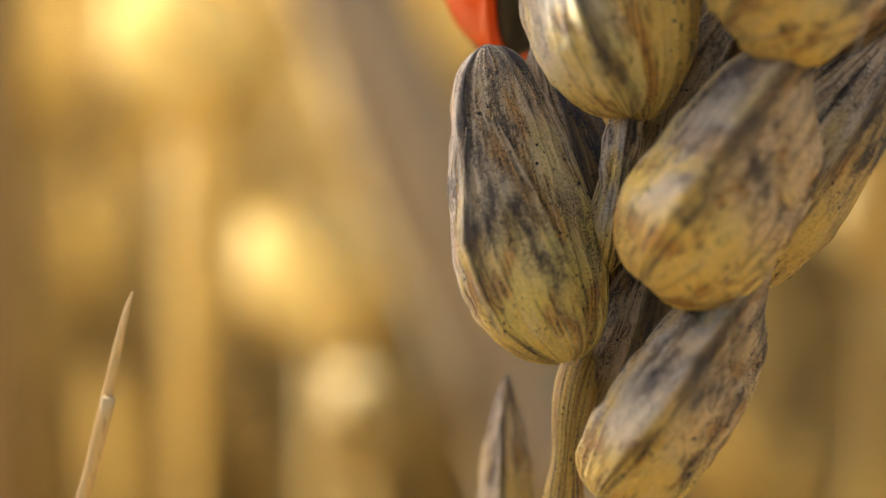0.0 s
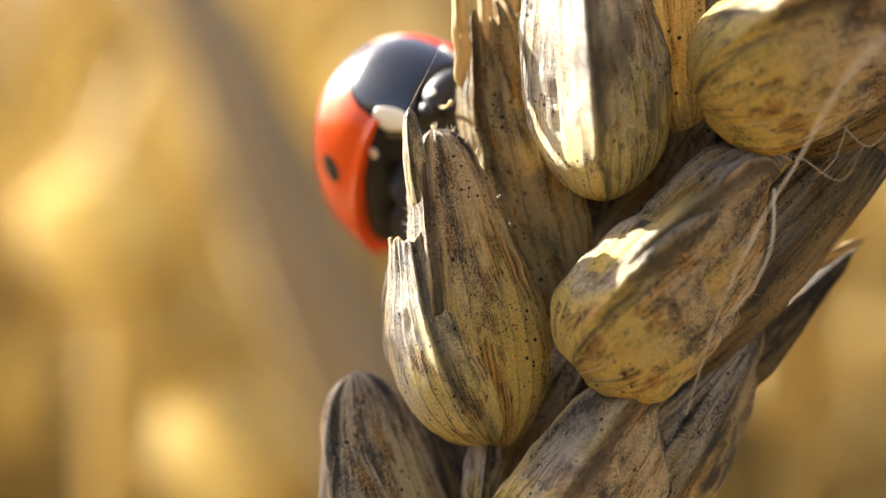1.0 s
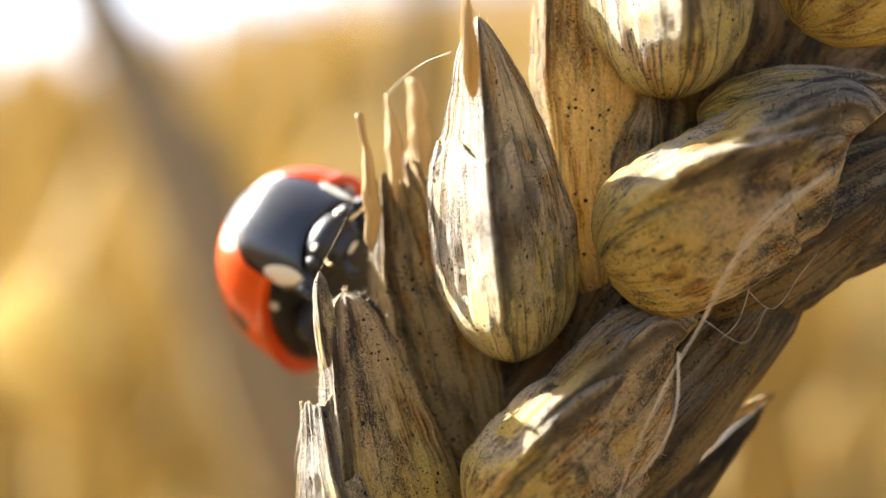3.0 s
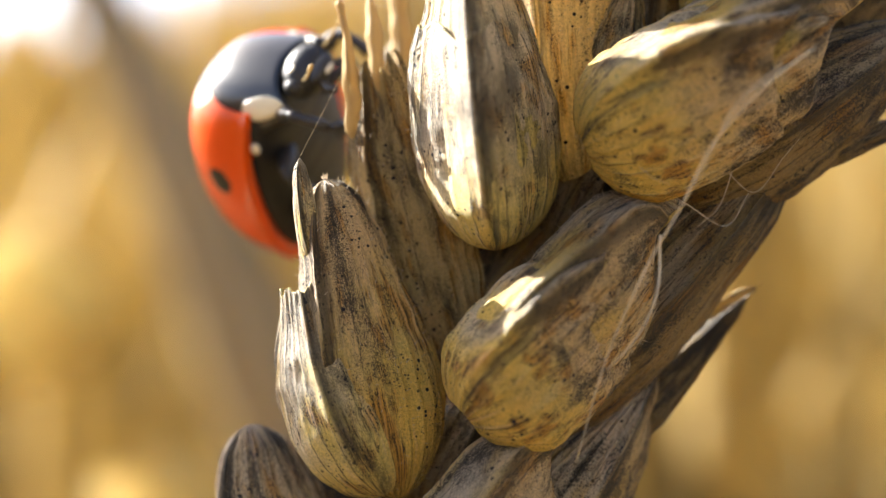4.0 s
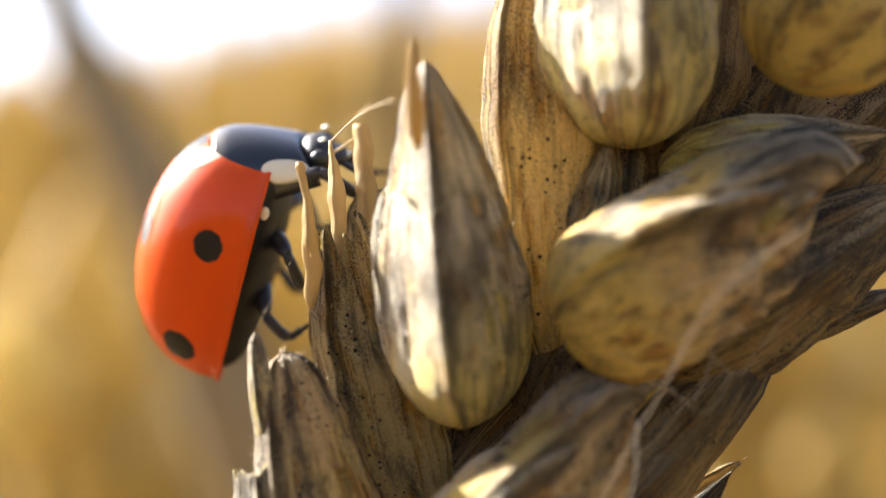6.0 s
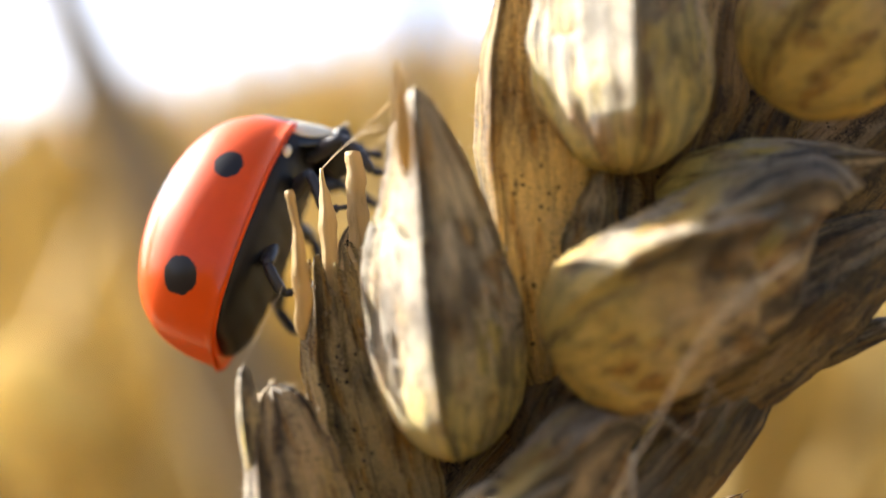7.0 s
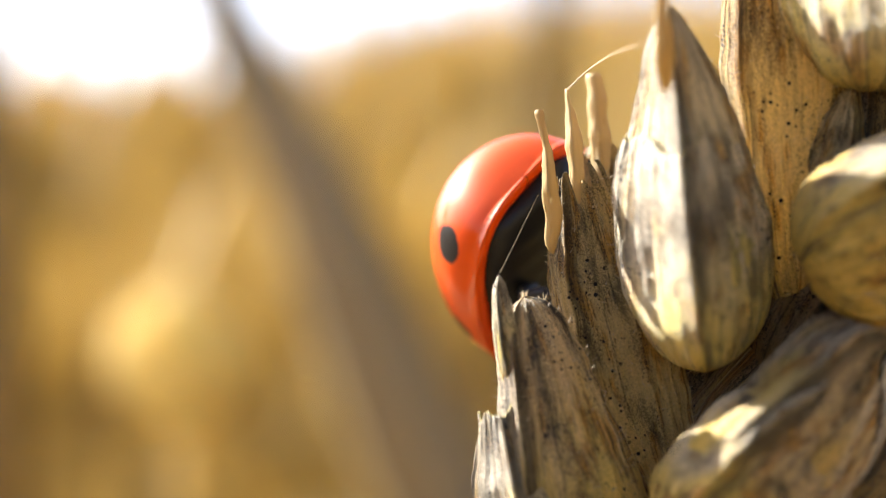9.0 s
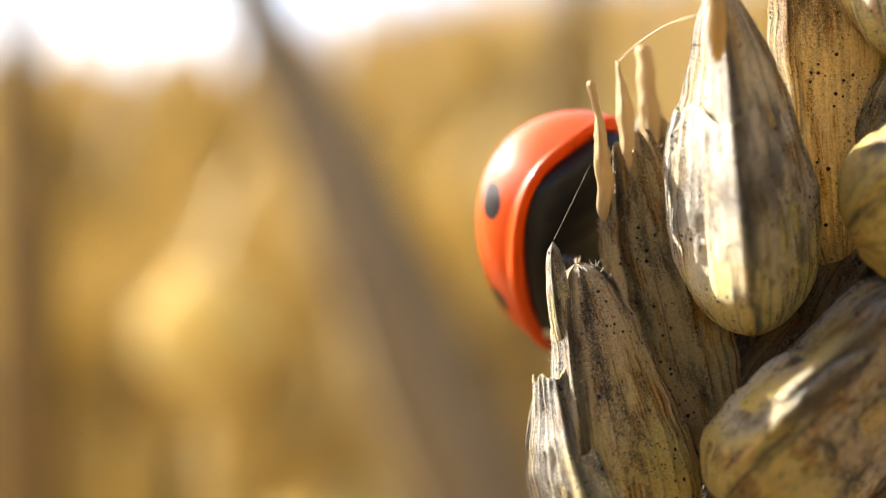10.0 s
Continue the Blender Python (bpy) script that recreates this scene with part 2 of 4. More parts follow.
def husk(base, tip, front, half, bulge, back=0.5, wide=0.36, end=0.12, power=1.7, keel=0.0, crest=0.12, roof=0.5,
         bow=0.3, side=0.0, wob=0.16, seed=1, arc=None, jag=0.0, proud=0.0, flare=0.0, fray=0.0, cap=True, nu=48, nv=72,
         slant=0.0, lip=0.0, wave=0.0, pleat=0.05, tooth=0.0):
    """A boat-shaped husk from base to tip, bulging to the front, with a keel at that share of its half width. roof: how
    flat the two flanks of the keel are; slant: how much farther the keel side reaches; lip: an overhanging edge along a
    keel that wanders by wave; pleat: depth of the lengthwise folds. With arc (two angles) it is an open scale with a torn
    end and, with tooth, a point where the keel leaves it."""
    b, a, n, s, length = frame_of(base, tip, front)
    bm = bmesh.new()
    mark = bm.verts.layers.float.new("from_keel")
    rnd = random.Random(seed)
    torn = [0.5 + 0.5 * noise.noise(Vector((j * 0.13, seed * 2.3, 0))) + 0.03 * rnd.random() for j in range(nv + 1)]
    off = Vector((seed * 3.7, seed * 1.9, seed * 5.3))
    o = (EAR - Vector((0, 0, LIFT))) / MM

    def keel_at(u):
        return keel + wave * math.sin(5.2 * u + seed)

    def place(u, th, shrink=0.0):
        p = profile(u, wide, end, power)
        if arc is None and cap and u > 0.9:
            p *= math.sqrt(max(0.01, 1 - 0.99 * ((u - 0.9) / 0.1) ** 2))
        x, y = math.sin(th), math.cos(th)
        kl = keel_at(u)
        c = b + a * (length * u * (1 - slant * x * u)) + n * (bow * math.sin(math.pi * u)) + s * (side * math.sin(math.pi * u))
        w = half * p + proud - shrink
        if y > 0:
            tent = (x + 1) / (kl + 1) if x < kl else (1 - x) / (1 - kl)
            ro = roof * min(1.0, 0.1 + 1.7 * u)
            y = (1 - ro) * y + ro * tent
            d = bulge * p + proud - shrink
        else:
            d = back * p + proud - shrink
        v = s * (w * x) + n * (d * y)
        out = (s * x + n * math.cos(th)).normalized()
        ridge = 0.0
        if math.cos(th) > 0:
            grow = min(1.0, 2.5 * u * u + u) * p ** 0.5
            ridge = crest * grow * math.exp(-((x - kl) / 0.08) ** 2)
            ridge += lip * grow * math.exp(-((x - kl) / (0.3 if x < kl else 0.06)) ** 2)
        rib = 0.012 * math.cos(26 * th) * p if abs(th) < 1.7 else 0
        fold = max(0.0, 1 - abs(noise.noise(Vector((th * 1.7 + seed * 7.1, u * 1.1, seed)))) / 0.11)
        q = c + v + out * (ridge + rib - pleat * fold * p * min(1.0, 2.2 * u))
        if flare:
            edge_lift = math.exp(-((th - arc[0]) / 0.16) ** 2) * (0.55 + 0.45 * noise.noise(Vector((u * 5, seed, 0))))
            end_lift = max(0.0, (u - 0.82) / 0.18) ** 2
            q += out * (flare * min(1.0, u * 3) * (edge_lift + 0.8 * end_lift)) - s * (flare * 0.5 * edge_lift)
        k = noise.noise(q * 0.5 + off) * wob + noise.noise(q * 1.5 + off) * wob * 0.5 + noise.noise(q * 4.0 + off) * wob * 0.16
        return (q + out * k - o) * MM

    def vert(u, th, shrink=0.0):
        v = bm.verts.new(place(u, th, shrink))
        v[mark] = math.sin(th) - keel_at(u) if math.cos(th) > 0 else math.copysign(1.0, math.sin(th))
        return v

    if arc is None:
        rows = [[vert(0.004 + 0.996 * i / nu, -math.pi + 2 * math.pi * j / nv) for j in range(nv)] for i in range(nu + 1)]
        grid_faces(bm, rows, lambda i, j: (j / nv, i / nu), True)
        bm.faces.new(rows[0][::-1])
        bm.faces.new(rows[-1])
    else:
        lo, hi = arc

        def turn(i, j):
            return lo + (hi - lo) * j / nv + fray * (1 - j / nv) ** 7 * (noise.noise(Vector((i * 0.22, seed * 1.7, 3.1))) + 0.3 * noise.noise(Vector((i * 0.5, seed, 1.1))))

        def edge(i, j):
            smooth_torn = 0.6 * torn[j] + 0.4 * torn[max(0, j - 1)]
            point = tooth * math.exp(-((math.sin(lo + (hi - lo) * j / nv) - keel) / 0.2) ** 2)
            return 0.01 + (0.99 - jag * smooth_torn + point) * i / nu
        outer = [[vert(edge(i, j), turn(i, j)) for j in range(nv + 1)] for i in range(nu + 1)]
        inner = [[vert(edge(i, j), turn(i, j), 0.1) for j in range(nv + 1)] for i in range(nu + 1)]
        span = (hi - lo) / (2 * math.pi)
        for rows in (outer, inner):
            grid_faces(bm, rows, lambda i, j: (0.5 + lo / (2 * math.pi) + span * j / nv, i / nu), False)
        for i in range(nu):
            bm.faces.new((outer[i][0], outer[i + 1][0], inner[i + 1][0], inner[i][0]))
            bm.faces.new((outer[i][nv], outer[i + 1][nv], inner[i + 1][nv], inner[i][nv]))
        for j in range(nv):
            bm.faces.new((outer[nu][j], outer[nu][j + 1], inner[nu][j + 1], inner[nu][j]))
    return bm


def tube(points, radii, sides=8, origin=(0, 0, 0), scale=1.0):
    """A tube through points, tapering, with closed ends."""
    bm = bmesh.new()
    pts = [Vector(p) for p in points]
    o = Vector(origin)
    rows = []
    for i, p in enumerate(pts):
        d = (pts[min(i + 1, len(pts) - 1)] - pts[max(i - 1, 0)]).normalized()
        s = d.orthogonal().normalized() if i == 0 else (s - d * s.dot(d)).normalized()
        t = d.cross(s)
        r = radii[i] if isinstance(radii, (list, tuple)) else radii
        rows.append([bm.verts.new((p + (s * math.cos(q) + t * math.sin(q)) * r - o) * scale)
                     for q in (2 * math.pi * j / sides for j in range(sides))])
    grid_faces(bm, rows, lambda i, j: (j / sides, i / len(pts)), True)
    bm.faces.new(rows[0][::-1])
    bm.faces.new(rows[-1])
    return bm


def bend(points, n):
    """A smooth line of n steps through a few points."""
    p = [Vector(q) for q in points]
    p = [p[0] * 2 - p[1]] + p + [p[-1] * 2 - p[-2]]
    out = []
    m = len(p) - 3
    for i in range(n + 1):
        x = min(i / n * m, m - 1e-6)
        k, t = int(x), x - int(x)
        a, b, c, d = p[k:k + 4]
        out.append(0.5 * ((2 * b) + (c - a) * t + (2 * a - 5 * b + 4 * c - d) * t * t + (3 * b - a - 3 * c + d) * t ** 3))
    return out


# ---- ground and field ----
def rise(x, y):
    """The field climbs gently behind the ear, less to one side, and levels out on the hill."""
    q = min(max((y - 0.6) / 60.0, 0.0), 1.0)
    w = min(max(x / max(y, 1.0), -0.4), 0.4)
    return 7.0 * (q - 0.5 * q * q) * (1.70 - 0.5 * min(1.0, max(0.0, (-w - 0.05) / 0.15)))


def ground():
    bm = bmesh.new()
    bmesh.ops.create_grid(bm, x_segments=240, y_segments=240, size=400.0)
    for v in bm.verts:
        v.co.z = rise(v.co.x, v.co.y)
    g = part("ground", bm, SOIL, None, smooth=False)
    tagged(g, "dry brown soil of a ripe wheat field", "ground", kind="structure")


ground()


def plant_bits(verts, faces, x, y, z, lean, turn, tall, rnd):
    """One ripe wheat plant into lists: a straw, a thick ear and a hanging leaf."""
    dx, dy = math.cos(turn) * lean, math.sin(turn) * lean
    line = [(x, y, z), (x + dx * 0.3, y + dy * 0.3, z + tall * 0.6), (x + dx, y + dy, z + tall)]
    tipx, tipy = x + dx * 1.6, y + dy * 1.6
    ear = [(0.0, 0.003), (0.02, 0.007), (0.05, 0.008), (0.08, 0.005), (0.095, 0.001)]
    rings = [(p, 0.0016) for p in line]
    for q, r in ear:
        f = q / 0.095
        rings.append(((x + dx + (tipx - x - dx) * f, y + dy + (tipy - y - dy) * f, z + tall + q * 0.95), r))
    start = len(verts)
    for p, r in rings:
        for j in range(5):
            t = 2 * math.pi * j / 5 + turn
            verts.append((p[0] + r * math.cos(t), p[1] + r * math.sin(t), p[2]))
    for i in range(len(rings) - 1):
        for j in range(5):
            q = (j + 1) % 5
            faces.append((start + i * 5 + j, start + i * 5 + q, start + i * 5 + 5 + q, start + i * 5 + 5 + j))
    # leaf
    t = rnd.uniform(0, 6.283)
    h = z + tall * rnd.uniform(0.45, 0.85)
    ln, wd = rnd.uniform(0.08, 0.2), 0.005
    s = len(verts)
    for i in range(5):
        f = i / 4
        cx, cy = x + dx * 0.5 + math.cos(t) * ln * f, y + dy * 0.5 + math.sin(t) * ln * f
        cz = h + 0.06 * math.sin(f * 2.6) - 0.12 * f * f
        w = wd * (1 - f * 0.9)
        verts.append((cx - math.sin(t) * w, cy + math.cos(t) * w, cz))
        verts.append((cx + math.sin(t) * w, cy - math.cos(t) * w, cz))
    for i in range(4):
        faces.append((s + 2 * i, s + 2 * i + 1, s + 2 * i + 3, s + 2 * i + 2))


def field():
    rnd = random.Random(4)
    verts, faces = [], []
    for k in range(6500):
        near = k % 5
        d = 0.55 + 1.4 * rnd.random() if near == 0 else 1.2 + 24.0 * rnd.random() ** 2.2
        w = rnd.uniform(-0.6, 0.6) if k % 4 else rnd.uniform(-3.1, 3.1)
        if k % 12 == 0:                    # close by, at the sides and behind
            d, w = rnd.uniform(0.28, 0.6), rnd.choice((-1, 1)) * rnd.uniform(0.95, 3.14)
        x, y = 0.02 + math.sin(w) * d, math.cos(w) * d
        tall = rnd.uniform(0.66, 0.80) + (0.06 * rnd.random() if d > 1.2 else 0.0)
        plant_bits(verts, faces, x, y, rise(x, y), rnd.uniform(0.0, 0.08), rnd.uniform(0, 6.28), tall, rnd)
    for k in range(7500):                  # the rest of the field, all round
        d, w = 0.8 + 7.5 * math.sqrt(rnd.random()), rnd.uniform(0.5, 2 * math.pi - 0.5)
        x, y = 0.02 + math.sin(w) * d, math.cos(w) * d
        plant_bits(verts, faces, x, y, rise(x, y), rnd.uniform(0.0, 0.08), rnd.uniform(0, 6.28), rnd.uniform(0.64, 0.80), rnd)
    for k in range(2600):                  # the thick of the crop behind the ear
        d, w = rnd.uniform(0.55, 3.0), rnd.uniform(-0.4, 0.35)
        x, y = 0.02 + math.sin(w) * d, math.cos(w) * d
        plant_bits(verts, faces, x, y, rise(x, y), rnd.uniform(0.0, 0.08), rnd.uniform(0, 6.28), rnd.uniform(0.5, 0.70), rnd)
    for k in range(1400):                  # low plants close behind
        d, w = rnd.uniform(0.5, 1.3), rnd.uniform(-0.35, 0.2)
        x, y = 0.02 + math.sin(w) * d, math.cos(w) * d
        plant_bits(verts, faces, x, y, rise(x, y), rnd.uniform(0.0, 0.08), rnd.uniform(0, 6.28), rnd.uniform(0.52, 0.68), rnd)
    for k in range(34):                    # a few that stand up against the sky
        d, w = rnd.uniform(0.7, 2.2), rnd.uniform(-0.36, 0.12)
        x, y = 0.02 + math.sin(w) * d, math.cos(w) * d
        plant_bits(verts, faces, x, y, rise(x, y), rnd.uniform(0.0, 0.08), rnd.uniform(0, 6.28), 0.74 + d * rnd.uniform(0.03, 0.16) - rise(x, y), rnd)
    me = bpy.data.meshes.new("wheat_field")
    me.from_pydata(verts, [], faces)
    me.materials.append(FIELD)
    tagged(new("wheat_field", me), "dense golden ripe wheat standing on dry soil", "wheat", kind="stuff")


field()


def neighbour(top, foot, size, nod, seed, label, mat=None):
    """A ripe wheat plant near by: straw, ear of plump grains and a dry leaf. top and foot in metres."""
    rnd = random.Random(seed)
    t, g = Vector(top), Vector(foot)
    g.z = rise(g.x, g.y)
    e = thing("wheat_plant", g, label, "wheat plant", "wheat plants behind the ear")
    line = bend([g, g * 0.45 + t * 0.55 + Vector((0.004, 0, 0.02)), t], 16)
    part("straw", tube(line, [0.0018 - 0.0006 * i / 16 for i in range(17)], 8, g, 1.0), FIELD, e)
    up = (t - g).normalized()
    d = (up * (1 - nod) + (mm((21, -46, 27)) - t).normalized() * nod).normalized()
    s = d.orthogonal().normalized()
    f = d.cross(s)
    bm = bmesh.new()
    for i in range(18):
        q = i / 17
        side = s if i % 2 else -s
        c = t + d * ((0.085 - 0.06 * nod) * size * q) + side * ((0.004 - 0.001 * nod) * size * (1 - 0.5 * q))
        m = Matrix((side, f, d)).transposed().to_4x4()
        geo = bmesh.ops.create_uvsphere(bm, u_segments=8, v_segments=6, radius=1.0)["verts"]
        bmesh.ops.scale(bm, vec=(0.0042 * size, (0.005 + 0.003 * nod) * size, 0.0085 * size), verts=geo)
        bmesh.ops.rotate(bm, cent=(0, 0, 0), matrix=Matrix.Rotation(radians(18 if i % 2 else 18), 3, "Y"), verts=geo)
        bmesh.ops.transform(bm, matrix=Matrix.Translation(c - g) @ m, verts=geo)
    part("ear", bm, mat or FIELD, e)


def leaf(points, width, label, mat):
    """A broad dry leaf blade through points in metres, rooted in the soil."""
    g = Vector(points[0])
    g.z = rise(g.x, g.y)
    e = thing("dry_leaf", g, label, "leaf", "dry leaves behind the ear")
    line = bend([g] + [Vector(p) for p in points[1:]], 40)
    bm = bmesh.new()
    rows = []
    for i, p in enumerate(line):
        q = i / 40
        w = width * (1 - q ** 4)
        rows.append([bm.verts.new(p - g + Vector((-w, 0.0, 0))), bm.verts.new(p - g + Vector((0, -w * 0.06, 0))), bm.verts.new(p - g + Vector((w, 0.0, 0))),
                     bm.verts.new(p - g + Vector((0, -w * 0.06 + 0.0004, 0)))])
    grid_faces(bm, rows, lambda i, j: (j / 4, i / 40), True)
    part("blade", bm, mat, e)
    part("midrib", tube([p + Vector((0, -width * 0.06, 0)) for p in line], [width * 0.14 * (1 - 0.9 * i / 40) for i in range(41)], 6, g, 1.0), mat, e)


# ---- the ear ----
ear = thing("wheat_ear", EAR, "ripe grey-gold wheat ear with sooty weathered husks on its straw", "wheat ear")


def scale_of(name, parent, mat, label="", **k):
    return part(name, husk(**k), mat, parent, label)


FACE = (0, -1, 0)


def rachis():
    pts = bend([(18.74, 2.50, 4.73), (18.76, 1.50, 7.65), (19.16, 1.50, 11.07), (20.58, 2.00, 13.54), (20.61, 2.00, 17.52), (22.56, 2.00, 21.43), (23.74, 2.00, 24.51), (26.24, 2.00, 27.51),
                (28.25, 2.00, 32.35), (31.61, 2.00, 35.87), (34.14, 2.00, 39.23)], 60)
    rr = [0.42 + 0.25 * abs(math.sin(i * 0.42)) for i in range(61)]
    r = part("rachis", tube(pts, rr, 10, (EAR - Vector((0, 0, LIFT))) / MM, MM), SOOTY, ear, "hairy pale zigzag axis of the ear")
    return r


rachis()
low = [(20.5, 2.5, 6.5), (20.6, 2.8, 0), (20.0, 6, -60), (17, 20, -300), (12, 34, -800)]
part("straw", tube(bend(low, 40), [1.0 + 0.4 * i / 40 for i in range(41)], 12, (EAR - Vector((0, 0, LIFT))) / MM, MM), STRAW, ear, "yellow straw rooted in the soil")

# left row, from the lowest up
l1 = scale_of("spikelet", ear, HUSK, base=(17.14, 4.50, 3.82), tip=(16.83, 5.00, 10.06), front=(-0.2, -1, 0), half=1.0, bulge=0.9, seed=1)
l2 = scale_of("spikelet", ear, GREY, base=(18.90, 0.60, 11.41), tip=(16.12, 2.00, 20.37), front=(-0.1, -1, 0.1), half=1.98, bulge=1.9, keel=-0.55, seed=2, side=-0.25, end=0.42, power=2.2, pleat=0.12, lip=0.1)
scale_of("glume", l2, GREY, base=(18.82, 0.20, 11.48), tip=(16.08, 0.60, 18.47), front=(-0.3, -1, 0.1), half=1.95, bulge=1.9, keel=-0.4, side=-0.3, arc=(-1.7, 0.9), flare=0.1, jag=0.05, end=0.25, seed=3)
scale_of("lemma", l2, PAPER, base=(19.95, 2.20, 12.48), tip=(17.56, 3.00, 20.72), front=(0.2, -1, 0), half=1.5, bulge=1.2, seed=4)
l3 = scale_of("spikelet", ear, HUSK, base=(20.69, 0.80, 18.32), tip=(18.62, 0.30, 27.75), front=(-0.05, -1, 0.1), half=2.05, bulge=1.9, keel=-0.5, seed=5, side=0.1, end=0.36, power=1.3, lip=0.12, pleat=0.12)
scale_of("glume", l3, PALE, base=(20.35, 0.40, 18.46), tip=(17.94, -0.20, 24.94), front=(-0.42, -1, 0.1), half=1.75, bulge=1.75, keel=0.3, side=-0.3, arc=(-1.8, 0.95), flare=0.2, jag=0.08, end=0.3, seed=6)
scale_of("beak", l3, PALE, base=(18.55, 0.20, 24.6), tip=(17.92, -0.30, 28.35), front=(-0.3, -1, 0), half=0.42, bulge=0.4, back=0.3, end=0.4, wob=0.08, seed=7, nu=16, nv=16)
l4 = scale_of("spikelet", ear, PALE, base=(23.74, 2.00, 25.97), tip=(22.57, -1.90, 35.50), front=(-0.05, -1, 0.1), half=2.1, bulge=3.5, keel=-0.08, roof=0.98, crest=0.2, seed=8, end=0.14, power=1.5)
scale_of("glume", l4, PALE, base=(23.69, 1.80, 25.94), tip=(22.82, -1.05, 32.9), front=(-0.05, -1, 0.05), half=2.1, bulge=3.4, keel=-0.05, roof=0.96, crest=0.2, lip=0.12, arc=(-2.7, 2.2), flare=0.05, jag=0.16,
         tooth=0.05, proud=0.07, end=0.58, power=2.4, wide=0.4, seed=9, bow=0.4, pleat=0.1)
scale_of("beak", l4, AWN, base=(22.42, -3.00, 33.0), tip=(22.25, -4.20, 35.76), front=FACE, half=0.26, bulge=0.24, back=0.2, end=0.4, wob=0.08, seed=10, nu=16, nv=16)
f4 = scale_of("spikelet", ear, GOLD, base=(26.18, 1.20, 27.21), tip=(25.36, 0.80, 40.80), front=(-0.2, -1, 0), half=1.55, bulge=1.1, keel=-0.6, seed=11, power=1.6, wide=0.5)
scale_of("lemma", f4, GOLD, base=(26.89, 1.80, 27.85), tip=(27.06, 1.60, 36.81), front=(0.3, -1, 0), half=1.0, bulge=0.8, seed=12)
scale_of("lemma", f4, GOLD, base=(26.66, 1.00, 29.83), tip=(27.73, 0.20, 33.77), front=(0.3, -1, 0), half=0.8, bulge=0.7, seed=42)
c3 = scale_of("spikelet", ear, GOLD, base=(22.61, 1.60, 21.67), tip=(19.95, 1.50, 32.02), front=(-0.25, -1, 0), half=1.75, bulge=0.8, keel=-0.5, roof=0.3, seed=13, power=1.7, wide=0.45, side=-0.1, end=0.3, arc=(-1.75, 1.75), jag=0.2)
for i, (root, point, wide) in enumerate([((19.42, 0.75, 28.9), (19.01, 0.90, 33.06), 0.27), ((19.98, 1.30, 29.6), (19.80, 2.00, 33.77), 0.3), ((20.75, 2.80, 29.6), (20.58, 3.50, 34.38), 0.32)]):
    scale_of("tooth", c3, AWN, base=root, tip=point, front=FACE, half=wide, bulge=0.2, back=0.18, wide=0.15, end=0.14, power=1.2, wob=0.26, side=0.12, bow=0.1, seed=20 + i, nu=26, nv=14)
scale_of("lemma", c3, GOLD, base=(22.82, 2.60, 21.54), tip=(20.82, 3.20, 31.00), front=(0.2, -1, 0), half=1.0, bulge=0.8, seed=14)
l5 = scale_of("spikelet", ear, PALE, base=(28.27, 1.00, 33.60), tip=(27.87, -1.60, 43.82), front=(0, -1, 0.1), half=2.4, bulge=3.5, keel=0.0, roof=0.96, crest=0.2, seed=15)
scale_of("glume", l5, PALE, base=(28.25, 0.90, 33.5), tip=(27.98, -1.10, 41.0), front=(0, -1, 0.1), half=2.4, bulge=3.45, keel=0.0, roof=0.95, crest=0.2, lip=0.12, arc=(-2.7, 2.2), flare=0.05, jag=0.15, tooth=0.05,
         proud=0.07, end=0.6, power=2.4, seed=17, pleat=0.1)
scale_of("lemma", l5, PAPER, base=(29.37, 1.60, 32.32), tip=(31.55, 1.50, 41.97), front=(0.2, -1, 0), half=1.6, bulge=1.2, seed=16)

# right row: an inner husk, a front glume that covers its lower half, and what shows behind it
R_BODY = dict(keel=-0.45, roof=0.75, crest=0.05, lip=0.3, wave=0.06, end=0.66, power=3.0, slant=0.16, pleat=0.14, wob=0.2)
R_GLUME = dict(keel=-0.45, roof=0.75, crest=0.05, lip=0.42, wave=0.06, arc=(-2.3, 1.9), jag=0.2, tooth=0.14, proud=0.13, flare=0.2, end=0.72,
               power=3.2, slant=0.1, pleat=0.12, wob=0.2)
r1 = scale_of("spikelet", ear, HUSK, base=(19.79, -1.00, 7.89), tip=(24.37, 0.40, 14.22), front=(0.1, -1, 0), half=1.7, bulge=1.7, seed=30, **{**R_BODY, "end": 0.5})
scale_of("glume", r1, HUSK, base=(19.75, -1.10, 7.84), tip=(23.17, -0.60, 12.58), front=(0.15, -1, 0), half=1.65, bulge=1.7, seed=43, **R_GLUME)
r2 = scale_of("spikelet", ear, HUSK, base=(20.77, -1.10, 14.01), tip=(25.19, -0.30, 19.78), front=(0.05, -1, 0.05), half=2.15, bulge=2.0, seed=31, **R_BODY)
scale_of("glume", r2, HUSK, base=(20.73, -1.20, 13.90), tip=(24.27, -0.50, 18.19), front=(0.05, -1, 0.0), half=2.15, bulge=2.05, seed=44, **R_GLUME)
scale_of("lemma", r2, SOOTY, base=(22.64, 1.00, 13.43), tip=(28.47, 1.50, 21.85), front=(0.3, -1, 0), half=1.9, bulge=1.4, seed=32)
r3 = scale_of("spikelet", ear, HUSK, base=(22.68, -1.20, 20.93), tip=(28.26, -0.40, 26.11), front=(0, -1, 0.05), half=2.15, bulge=2.0, seed=33, **R_BODY)
scale_of("glume", r3, HUSK, base=(22.65, -1.30, 20.86), tip=(26.79, -0.70, 24.36), front=(0, -1, 0.0), half=2.15, bulge=2.05, seed=45, **R_GLUME)
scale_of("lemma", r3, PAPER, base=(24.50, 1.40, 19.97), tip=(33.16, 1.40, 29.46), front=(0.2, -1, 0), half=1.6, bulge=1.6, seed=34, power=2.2)
